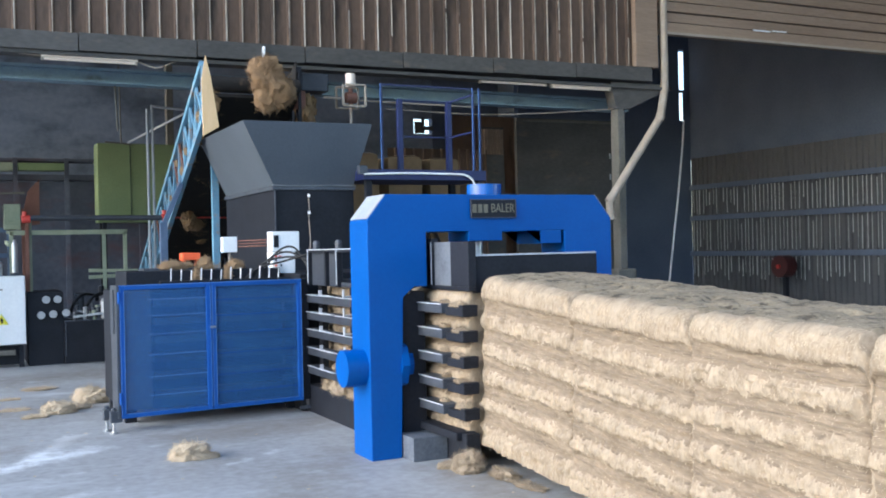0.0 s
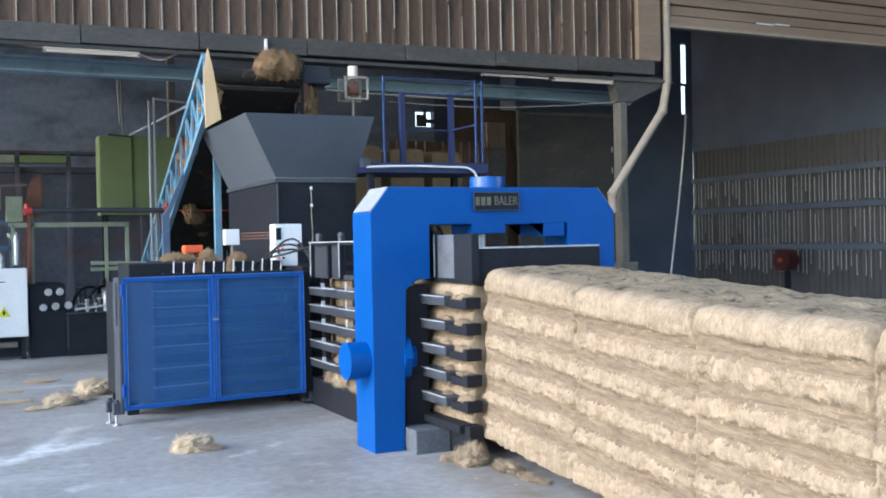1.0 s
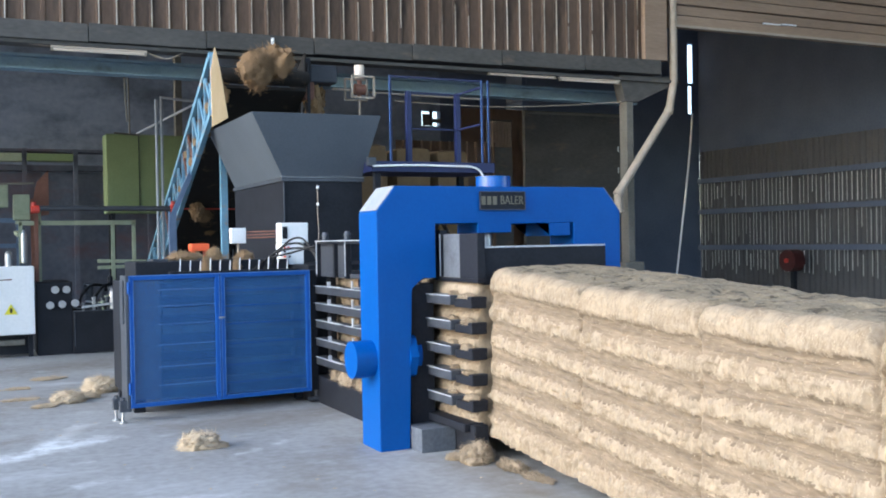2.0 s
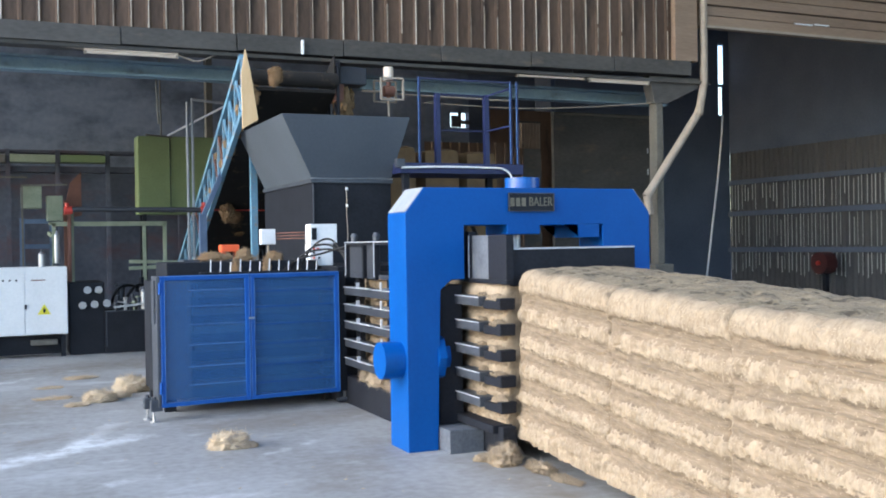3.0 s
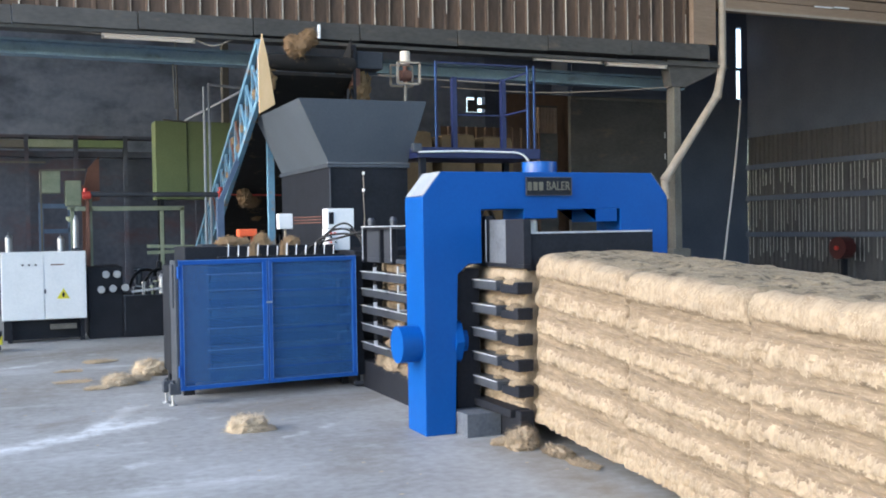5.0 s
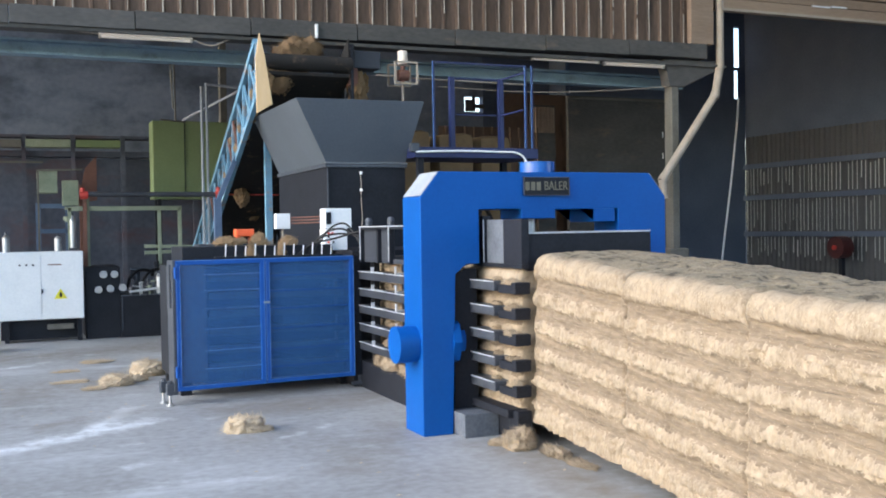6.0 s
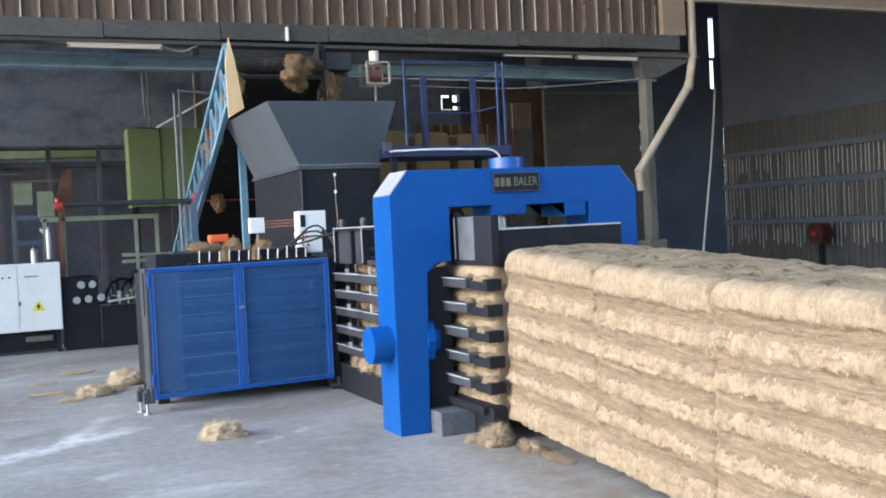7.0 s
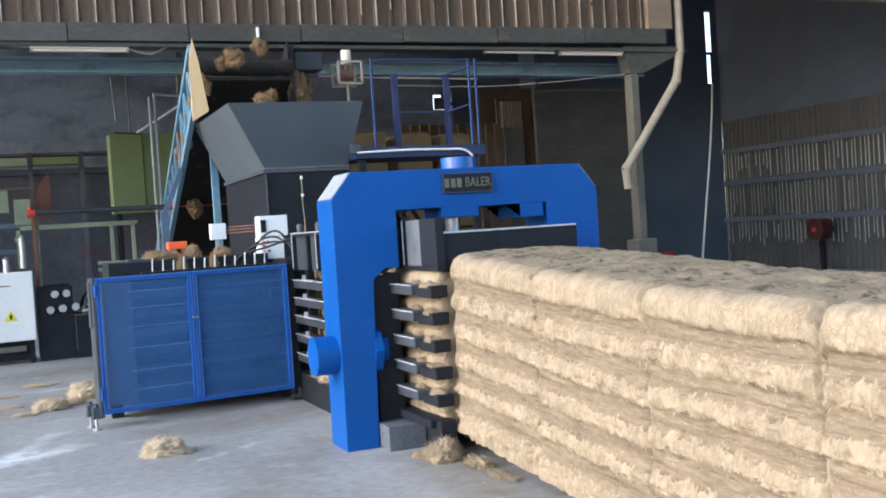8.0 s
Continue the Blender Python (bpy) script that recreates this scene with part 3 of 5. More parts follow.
# pale plates on the chamfers paint the bright sky reflection
for s in (1, -1):
    m = B()
    a, c = (2.392, 1.738), (2.532, 1.913)
    n = (-0.003, 0.0025)
    prism(m, [(CX + s * (x - CX) - (0.024 if s < 0 else 0.0), z) for x, z in (a, c, (c[0] + n[0], c[1] + n[1]), (a[0] + n[0], a[1] + n[1]))], F0 + 0.006, F1 - 0.006)
    part("chamfer_sheen", m, PALE_GREY, arch_frame, "pale chamfer face with sky reflection painted on")

# cylinder head on the arch, with a thin hose along the deck behind it
m = B()
bar(m, (3.43, 6.80, 1.90), (3.43, 6.80, 2.0), 0.135, 28)
part("cylinder_cap", m, CAP_BLUE, baler, "round blue cylinder cap", smooth=True)
m = B()
bar(m, (3.345, 6.80, 1.40), (3.345, 6.80, 1.60), 0.055, 20)
part("piston_rod", m, STEEL, baler, "bright piston rod", smooth=True)
# side bosses for the clamp cylinders
m = B()
bar(m, (2.23, 6.79, 0.66), (2.40, 6.79, 0.66), 0.135, 28)
part("side_boss", m, BLUE, baler, smooth=True)
m = B()
bar(m, (2.63, 6.79, 0.67), (2.69, 6.79, 0.67), 0.19, 8)
bar(m, (2.69, 6.79, 0.67), (2.75, 6.79, 0.67), 0.12, 20)
part("flange", m, BLUE, baler)

# clamp chamber that holds the emerging bale
m = B()
box(m, 2.665, 2.86, 6.70, 7.02, 0.13, 1.20, 0.01)
part("clamp_plate", m, BLACK, baler)
for i in range(5):
    z = 1.045 - i * 0.1775
    m = B()
    box(m, 2.80, 2.935, 6.30, 6.73, z + 0.012, z + 0.08, 0.006)
    f = part("clamp_bar", m, IRON, baler, "dark steel clamp bar")
    m = B()
    box(m, 2.83, 2.95, 6.03, 6.296, z - 0.002, z + 0.058, 0.010)
    box(m, 2.83, 2.95, 6.03, 6.09, z + 0.052, z + 0.078, 0.004)
    part("clamp_tip", m, BLACK, f)
    # pale strips paint the highlight on the bar's edges
    m = B()
    box(m, 2.793, 2.799, 6.722, 6.733, z + 0.012, z + 0.08)
    box(m, 2.793, 2.799, 6.30, 6.733, z + 0.074, z + 0.081)
    part("edge_highlight", m, PALE_STEEL, f)
m = B()
box(m, 2.80, 2.95, 6.10, 6.95, 0.19, 0.245, 0.006)
box(m, 2.84, 2.95, 6.03, 6.17, 0.03, 0.24, 0.01)
part("lower_clamp", m, BLACK, baler)
m = B()
box(m, 2.63, 2.90, 6.45, 6.72, 0.0, 0.17, 0.006)
part("skid_block", m, SKID, baler, "dusty steel skid block on the floor")
m = B()
box(m, 2.905, 2.95, 6.20, 6.70, 0.0, 0.15, 0.008)
part("skid_end", m, BLACK, baler)
# upper press box
m = B()
box(m, 2.96, 3.97, 6.08, 7.3, 1.20, 1.455, 0.008)
part("press_plate", m, BLACK, baler)
m = B()
box(m, 2.95, 3.96, 6.072, 6.09, 1.456, 1.468)
part("plate_lip", m, PALE_STEEL, baler, "bright edge strip of the press plate")
m = B()
box(m, 2.90, 2.96, 6.06, 6.74, 1.215, 1.245, 0.004)
box(m, 2.90, 2.96, 6.06, 6.34, 1.245, 1.56, 0.004)
box(m, 2.90, 2.96, 6.66, 6.74, 1.245, 1.59, 0.004)
part("bracket_frame", m, BLACK, baler)
m = B()
box(m, 2.925, 2.955, 6.34, 6.66, 1.245, 1.56)
part("gusset_plate", m, SKID, baler, "dusty grey gusset plate")
for y in (6.655,):
    m = B()
    box(m, 2.892, 2.899, y - 0.0035, y + 0.0035, 1.25, 1.56)
    part("gusset_edge", m, PALE_STEEL, baler)
for k in range(3):
    m = B()
    tube(m, [(2.95 + k * 0.07, 7.1, 1.46), (2.93 + k * 0.08, 7.15, 1.60), (3.02 + k * 0.1, 7.3, 1.66), (3.2 + k * 0.1, 7.5, 1.5)], 0.018)
    part("hose", m, HOSE, baler, smooth=True)

# slatted channel between the arch and the tying unit
for i, z in enumerate((1.035, 0.875, 0.715, 0.545, 0.37)):
    m = B()
    box(m, 2.70, 2.80, 7.0, 9.05, z, z + 0.075, 0.008)
    r = part("channel_bar", m, PANEL, baler)
    # highlight along the bar's top edge, painted as a pale strip
    m = B()
    box(m, 2.69, 2.699, 7.0, 9.05, z + 0.069, z + 0.076)
    part("edge_highlight", m, PALE_STEEL, r)
for z in (1.035, 0.875, 0.715, 0.545, 0.37):
    m = B()
    box(m, 2.66, 2.69, 8.22, 8.56, z + 0.076, z + 0.084)
    box(m, 2.66, 2.69, 8.548, 8.56, z + 0.084, z + 0.125)
    part("hook", m, PALE_STEEL, baler, "bright steel hook")
    m = B()
    box(m, 2.70, 2.712, 8.02, 8.045, z + 0.09, z + 0.145)
    box(m, 2.70, 2.79, 8.02, 8.045, z + 0.076, z + 0.09)
    part("hook", m, PALE_STEEL, baler, "bright steel hook")
for y in (7.2, 8.05, 8.88):
    m = B()
    box(m, 2.80, 2.86, y, y + 0.09, 0.05, 1.22, 0.005)
    part("channel_post", m, BLACK, baler)
m = B()
box(m, 2.72, 2.84, 7.0, 9.1, 0.0, 0.26, 0.01)
part("skirt", m, BLACK, baler)
m = B()
box(m, 2.72, 4.15, 7.1, 8.95, 1.20, 1.24, 0.006)
box(m, 2.72, 2.76, 8.18, 8.90, 1.24, 1.50, 0.004)
part("channel_top", m, PANEL, baler)
m = B()
for y in (8.12, 8.42, 8.90):
    box(m, 2.685, 2.73, y, y + 0.04, 1.20, 1.53)
box(m, 2.685, 2.73, 7.02, 8.94, 1.50, 1.53)
part("channel_frame", m, BLACK, baler)
m = B()
for y in (8.12, 8.90):
    box(m, 2.678, 2.684, y + 0.002, y + 0.014, 1.22, 1.52)
box(m, 2.678, 2.684, 7.02, 8.94, 1.523, 1.531)
part("frame_edge", m, PALE_STEEL, baler)
for y in (8.85, 8.25):
    m = B()
    bar(m, (2.75, y, 1.53), (2.75, y, 1.575), 0.03, 12)
    bar(m, (2.75, y, 1.575), (2.75, y, 1.61), 0.038, 12, 0.02)
    part("valve_cap", m, IRON, baler, smooth=True)
m = B()
box(m, 2.96, 4.1, 7.0, 9.1, 0.02, 0.16)
part("channel_floor", m, BLACK, baler)
m = B()
box(m, 4.05, 4.15, 6.7, 9.1, 0.02, 1.22)
part("far_side_plate", m, BLACK, baler)

# press housing under the hopper
m = B()
box(m, 2.66, 4.25, 9.1, 15.2, 0.0, 1.30, 0.012)
part("press_housing", m, BLACK, baler)
m = B()
box(m, 2.916, 3.85, 10.76, 12.95, 1.28, 2.245, 0.008)
part("feed_shaft", m, BLACK, baler)
m = B()
box(m, 2.896, 3.87, 10.74, 12.97, 2.20, 2.243, 0.004)
part("shaft_flange", m, IRON, baler)
for x in (2.918,):
    m = B()
    box(m, x, x + 0.012, 10.74, 10.758, 1.3, 2.2)
    part("shaft_rib", m, IRON, baler)

# flared hopper of folded sheet
rim = [(2.512, 10.49, 2.922), (3.99, 10.49, 2.93), (3.99, 12.56, 2.93), (2.50, 12.56, 2.922)]
throat = [(2.916, 10.76, 2.248), (3.85, 10.76, 2.248), (3.85, 12.95, 2.248), (2.916, 12.95, 2.248)]
hopper = tagged(new("hopper"), "slate grey flared sheet hopper")
hopper.parent = baler
for k in range(4):
    m = B()
    a, b, c, d = (Vector(p) for p in (rim[k], rim[(k + 1) % 4], throat[(k + 1) % 4], throat[k]))
    n = (b - a).cross(d - a).normalized() * 0.008
    v = [m.verts.new(p) for p in (a, b, c, d)] + [m.verts.new(p + n) for p in (a, b, c, d)]
    m.faces.new(v[:4]), m.faces.new(v[4:])
    for i in range(4):
        m.faces.new((v[i], v[(i + 1) % 4], v[4 + (i + 1) % 4], v[4 + i]))
    part("hopper_side", m, GREY_SHEET, hopper)
m = B()
tube(m, [(2.9, 10.745, 2.25), (3.2, 10.742, 2.246), (3.6, 10.742, 2.252), (3.87, 10.745, 2.247)], 0.009)
part("seam", m, STEEL, hopper)
m = B()
tube(m, [(3.30, 10.73, 2.16), (3.305, 10.72, 2.0), (3.30, 10.72, 1.86), (3.31, 10.72, 1.62), (3.28, 10.7, 1.4)], 0.005)
part("wire", m, CREAM, baler, "thin pale cable down the feed shaft")
for z in (2.12, 1.93):
    m = B()
    box(m, 3.292, 3.315, 10.70, 10.735, z, z + 0.03, 0.004)
    part("cable_clip", m, WHITE, baler)

# control box with its lower part
cbox = thing("control_box", "light grey control box on the tying unit", "control box")
m = B()
box(m, 2.57, 2.85, 9.68, 9.86, 1.52, 1.718, 0.008)
part("upper_box", m, WHITE, cbox)
m = B()
box(m, 2.56, 2.80, 9.67, 9.84, 1.30, 1.515, 0.008)
part("lower_box", m, WHITE, cbox)
m = B()
box(m, 2.585, 2.635, 9.672, 9.679, 1.56, 1.68)
part("display", m, BLACK, cbox, "dark display window")
for x, z, mt in ((2.60, 1.47, RED), (2.64, 1.47, RED), (2.60, 1.38, ORANGE), (2.65, 1.38, BLACK), (2.60, 1.43, BLACK)):
    m = B()
    bar(m, (x, 9.668, z), (x, 9.655, z), 0.011, 10)
    part("button", m, mt, cbox)
m = B()
box(m, 2.66, 2.72, 9.72, 9.8, 0.9, 1.30)
part("stand", m, BLACK, cbox)

# ---- tying unit behind the gate ----
tyer = thing("tying_unit", "black wire tying unit beside the channel", "machine")
m = B()
box(m, 1.05, 2.66, 9.30, 10.45, 0.12, 1.18, 0.012)
part("body", m, BLACK, tyer)
for i in range(6):
    z = 0.22 + i * 0.165
    m = B()
    box(m, 1.32, 2.60, 9.20, 9.30, z, z + 0.07, 0.006)
    part("needle_arm", m, IRON, tyer)
m = B()
box(m, 1.05, 1.30, 9.19, 9.30, 0.14, 1.2, 0.008)
part("end_plate", m, GREY_SHEET, tyer, "slate grey end plate")
for i in range(5):
    m = B()
    box(m, 2.50, 2.70, 9.08, 9.19, 0.28 + i * 0.17, 0.36 + i * 0.17, 0.006)
    part("roller_block", m, BLACK, tyer)
m = B()
box(m, 1.15, 2.62, 9.6, 10.3, 1.18, 1.36, 0.008)
part("cover", m, BLACK, tyer)
m = B()
box(m, 1.40, 2.62, 9.26, 9.34, 1.18, 1.272, 0.006)
part("pin_rail", m, BLACK, tyer)
for k in range(12):
    x = 1.50 + k * 0.092
    m = B()
    bar(m, (x, 9.30, 1.272), (x + 0.004, 9.29, 1.385 - 0.012 * (k % 3)), 0.0055, 8)
    part("pin", m, WHITE, tyer, "pale upright pin")
for x in (0.98, 2.5):
    for y in (9.35, 10.3):
        m = B()
        box(m, x + 0.1, x + 0.2, y, y + 0.1, 0.0, 0.12)
        part("foot", m, BLACK, tyer)
for k in range(4):
    m = B()
    tube(m, [(2.15 + k * 0.06, 9.4, 1.2), (2.32 + k * 0.06, 9.35, 1.36 + 0.045 * k), (2.52 + 0.04 * k, 9.2, 1.42 + 0.045 * k), (2.72, 8.98, 1.49 - 0.05 * k)], 0.010)
    part("hose", m, HOSE, tyer, smooth=True)
m = B()
bar(m, (2.72, 9.1, 0.03), (2.72, 9.1, 0.14), 0.02, 8)
bar(m, (2.62, 9.05, 0.04), (2.86, 9.05, 0.05), 0.02, 8)
part("drain_cock", m, IRON, tyer)

m = B()
box(m, 1.36, 1.92, 9.9, 10.2, 1.36, 1.38)
shelf = part("tray", m, IRON, tyer)
m = B()
box(m, 1.745, 1.93, 10.0, 10.15, 1.45, 1.525, 0.015)
for x in (1.76, 1.885):
    box(m, x, x + 0.03, 10.02, 10.12, 1.38, 1.46)
lone("tool_case", m, ORANGE, "orange red plastic tool case on the tying unit", "case")
jb = thing("junction_box", "small white junction box with rods to the control box", "junction box")
m = B()
box(m, 2.20, 2.35, 10.2, 10.3, 1.52, 1.68, 0.006)
part("case", m, WHITE, jb)
for k in range(3):
    m = B()
    bar(m, (2.35, 10.22, 1.575 + k * 0.03), (2.80, 9.95, 1.585 + k * 0.03), 0.007, 8)
    part("rod", m, RUST, jb)
m = B()
bar(m, (2.28, 10.25, 1.36), (2.28, 10.25, 1.53), 0.012, 8)
part("stem", m, CREAM, jb)

# ---- mesh gate ----
gate = thing("safety_gate", "closed blue wire mesh safety gate with two leaves", "gate")
GW, GH = 1.672, 1.135


def leaf(x0, x1, name_label):
    g = tagged(new("leaf"), name_label)
    g.parent = gate
    for a, b, c, d in ((x0, x0 + 0.04, 0, GH), (x1 - 0.04, x1, 0, GH), (x0 + 0.04, x1 - 0.04, 0, 0.04), (x0 + 0.04, x1 - 0.04, GH - 0.04, GH)):
        m = B()
        box(m, a, b, -0.02, 0.02, c, d, 0.004)
        part("frame_tube", m, GATE_BLUE, g)
    m = B()
    w, z = 0.0052, 0.05
    while z < GH - 0.045:
        box(m, x0 + 0.035, x1 - 0.035, 0.006, 0.009, z, z + w)
        z += 0.0125
    x = x0 + 0.045
    while x < x1 - 0.045:
        box(m, x, x + w, 0.0095, 0.0125, 0.035, GH - 0.035)
        x += 0.0125
    part("wire_mesh", m, MESH_BLUE, g)
    # thin pale strips paint the highlights along the tube edges
    for a, b, c, d in ((x0 + 0.004, x1 - 0.004, GH - 0.007, GH - 0.002), (x0 + 0.004, x0 + 0.008, 0.03, GH - 0.03), (x0 + 0.034, x0 + 0.038, 0.05, GH - 0.05), (x1 - 0.008, x1 - 0.004, 0.03, GH - 0.03), (x0 + 0.05, x1 - 0.05, 0.036, 0.040)):
        m = B()
        box(m, a, b, -0.0235, -0.0205, c, d)
        part("edge_highlight", m, PALE_BLUE, g)


leaf(0.0, 0.80, "blue gate leaf with wire mesh")
leaf(0.806, GW, "blue gate leaf with wire mesh")
for z in (0.17, 0.33, 0.52, 0.70, 0.86, 1.0):
    m = B()
    box(m, 0.25, 0.76, -0.006, 0.004, z, z + 0.006)
    part("cross_rail", m, PALE_BLUE, gate)
    m = B()
    box(m, 0.85, 1.62, -0.006, 0.004, z - 0.03, z - 0.022)
    part("cross_rail", m, GATE_BLUE, gate)
m = B()
box(m, 0.785, 0.84, -0.032, -0.022, 0.728, 0.746, 0.003)
bar(m, (0.80, -0.022, 0.737), (0.80, -0.045, 0.737), 0.009, 10)
part("latch", m, STEEL, gate, "small bright latch")
m = B()
box(m, -0.03, -0.002, -0.02, 0.17, 0.0, GH, 0.006)
part("side_panel", m, IRON, gate, "dark grey side panel")
m = B()
box(m, -0.045, -0.03, 0.03, 0.13, 0.72, 1.10, 0.008)
part("side_cover", m, IRON, gate)
for x, y in ((-0.06, 0.02), (-0.075, 0.20)):
    m = B()
    bar(m, (x, y, -0.11), (x, y, 0.0), 0.011, 10)
    bar(m, (x, y, -0.124), (x, y, -0.11), 0.032, 14)
    foot = part("levelling_foot", m, STEEL, gate)
    m = B()
    box(m, x - 0.03, x + 0.07, y - 0.03, y + 0.03, -0.03, 0.07, 0.008)
    bar(m, (x, y, 0.07), (x, y, 0.095), 0.02, 6)
    part("foot_bracket", m, IRON, foot)
for z in (0.12, 0.98):
    m = B()
    bar(m, (-0.006, -0.03, z), (-0.006, -0.03, z + 0.1), 0.012, 8)
    part("hinge", m, GATE_BLUE, gate)
m = B()
box(m, GW + 0.002, GW + 0.08, 0.0, 0.25, 0.0, GH, 0.006)
part("hinge_post", m, BLACK, gate)
gate.matrix_basis = pose(0.975, 8.847, 0.124, 0, 0, 5.7)

# ---- service platform ----
deck = thing("service_platform", "dark blue service platform with railings beside the hopper", "platform")
m = B()
box(m, 3.86, 5.42, 10.46, 11.25, 2.30, 2.42, 0.006)
part("deck_plate", m, DARK_BLUE, deck)
posts = [(4.11, 10.5), (5.28, 10.5), (5.365, 10.5), (5.28, 11.16), (4.62, 11.16)]
for x, y in posts:
    m = B()
    thick = 0.024 if y < 11 else 0.06
    beam(m, (x, y, 2.42), (x, y, 3.40 if y < 11 else 3.33), thick, thick)
    part("post", m, DARK_BLUE, deck)
    # front posts get a painted highlight down one edge
    if y < 11:
        m = B()
        box(m, x - 0.017, x - 0.0125, y - 0.0175, y - 0.0125, 2.43, 3.39)
        part("edge_highlight", m, PALE_BLUE, deck)
for a, b in (((4.11, 10.5), (5.28, 10.5)), ((4.62, 11.16), (5.28, 11.16)), ((5.28, 10.5), (5.28, 11.16))):
    for z in (3.385, 2.95):
        if z < 3 and a[1] == 10.5 and b[1] == 10.5:
            continue
        m = B()
        beam(m, (*a, z if a[1] == b[1] == 10.5 else z - 0.07), (*b, z if b[1] == 10.5 else z - 0.07), 0.018, 0.018)
        part("rail", m, DARK_BLUE, deck)
for x in (3.95, 5.3):
    for y in (10.55, 11.15):
        m = B()
        beam(m, (x, y, 0.0), (x, y, 2.30), 0.07, 0.07)
        part("leg", m, BLACK, deck)
m = B()
tube(m, [(3.86, 10.43, 2.36), (4.4, 10.42, 2.375), (4.9, 10.42, 2.37), (5.12, 10.42, 2.36), (5.23, 10.42, 2.28), (5.25, 10.42, 2.12), (5.25, 10.42, 1.9)], 0.0125, 10)
part("water_pipe", m, WHITE, deck, "thin white pipe along the deck edge", smooth=True)
m = B()
box(m, 3.80, 3.90, 10.42, 10.5, 2.36, 2.46, 0.01)
part("pipe_bracket", m, IRON, deck)

# caged motor on a white pipe
caged = thing("caged_motor", "small motor in a cream frame on a white pipe", "motor")
m = B()
bar(m, (4.37, 12.15, 3.62), (4.37, 12.15, 3.79), 0.064, 16)
part("white_pipe", m, TUBE, caged, smooth=True)
for a, b in (((4.22, 3.36), (4.52, 3.36)), ((4.22, 3.63), (4.52, 3.63)), ((4.22, 3.36), (4.22, 3.63)), ((4.52, 3.36), (4.52, 3.63))):
    for y in (12.02, 12.28):
        m = B()
        beam(m, (a[0], y, a[1]), (b[0], y, b[1]), 0.025, 0.025)
        part("frame_bar", m, CREAM, caged)
m = B()
bar(m, (4.30, 12.15, 3.48), (4.44, 12.15, 3.48), 0.07, 16)
bar(m, (4.37, 12.15, 3.38), (4.37, 12.15, 3.60), 0.03, 12)
part("motor_body", m, RUST, caged, "rust brown motor")
m = B()
bar(m, (4.0, 12.15, 3.47), (4.24, 12.15, 3.47), 0.015, 8)
bar(m, (4.5, 12.15, 3.45), (6.4, 12.6, 3.5), 0.011, 8)
bar(m, (4.37, 12.15, 2.42), (4.37, 12.15, 3.36), 0.02, 8)
part("pipe_run", m, CREAM, caged)


# ---- inclined conveyor that feeds the hopper ----
conveyor = thing("conveyor", "blue lattice conveyor rising out of the shed to the hopper", "conveyor")
HEAD, TAIL = Vector((0, 11.95, 3.55)), Vector((0.2, 18.5, 0.73))
CL, CR = 2.42, 3.62
braces = random.Random(6)
for x in (CL, CR):
    # far side is coloured black instead of blue, to sink into the dark
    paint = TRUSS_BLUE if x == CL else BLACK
    for off in (-0.26, 0.42):
        m = B()
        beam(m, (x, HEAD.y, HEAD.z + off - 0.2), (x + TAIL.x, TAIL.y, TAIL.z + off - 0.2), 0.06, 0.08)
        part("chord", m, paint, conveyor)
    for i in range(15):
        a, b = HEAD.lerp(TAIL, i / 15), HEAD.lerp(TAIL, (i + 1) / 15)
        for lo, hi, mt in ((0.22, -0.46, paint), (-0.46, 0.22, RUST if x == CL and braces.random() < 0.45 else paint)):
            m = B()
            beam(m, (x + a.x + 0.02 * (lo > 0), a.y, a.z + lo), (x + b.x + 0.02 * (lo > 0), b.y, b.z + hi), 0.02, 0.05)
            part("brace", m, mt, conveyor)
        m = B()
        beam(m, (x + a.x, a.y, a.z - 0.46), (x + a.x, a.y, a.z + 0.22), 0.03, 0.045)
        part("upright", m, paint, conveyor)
for nm, x0, x1, lo, hi in (("trough_floor", CL + 0.03, CR - 0.03, -0.16, -0.12), ("trough_side", CL + 0.03, CL + 0.045, -0.12, 0.32), ("trough_side", CR - 0.045, CR - 0.03, -0.12, 0.32)):
    m = B()
    v = [m.verts.new(p) for p in ((x0, HEAD.y, HEAD.z + lo), (x1, HEAD.y, HEAD.z + lo), (x1, HEAD.y, HEAD.z + hi), (x0, HEAD.y, HEAD.z + hi), (x0 + TAIL.x, TAIL.y, TAIL.z + lo), (x1 + TAIL.x, TAIL.y, TAIL.z + lo), (x1 + TAIL.x, TAIL.y, TAIL.z + hi), (x0 + TAIL.x, TAIL.y, TAIL.z + hi))]
    for q in ((0, 1, 2, 3), (4, 5, 6, 7), (0, 1, 5, 4), (1, 2, 6, 5), (2, 3, 7, 6), (3, 0, 4, 7)):
        m.faces.new([v[i] for i in q])
    part(nm, m, SHADED_STEEL, conveyor)
m = B()
bar(m, (CL, HEAD.y + 0.05, HEAD.z), (CR, HEAD.y + 0.05, HEAD.z), 0.10, 18)
part("head_drum", m, SHADED_STEEL, conveyor, smooth=True)
m = B()
beam(m, (2.83, 13.2, 0.0), (2.83, 13.2, 2.7), 0.085, 0.085)
part("prop", m, TRUSS_BLUE, conveyor)
m = B()
beam(m, (2.19, 13.4, 0.0), (2.19, 13.4, 1.93), 0.09, 0.09)
beam(m, (2.19, 13.4, 1.89), (2.46, 13.4, 2.5), 0.06, 0.06)
part("prop", m, SLATE_BLUE, conveyor)
m = B()
prism(m, [(2.375, 3.80), (2.325, 3.52), (2.33, 2.87), (2.515, 2.98), (2.43, 3.56)], 11.56, 11.585)
lone("splash_board", m, BOARD, "pointed orange plywood board beside the conveyor head", "board")
m = B()
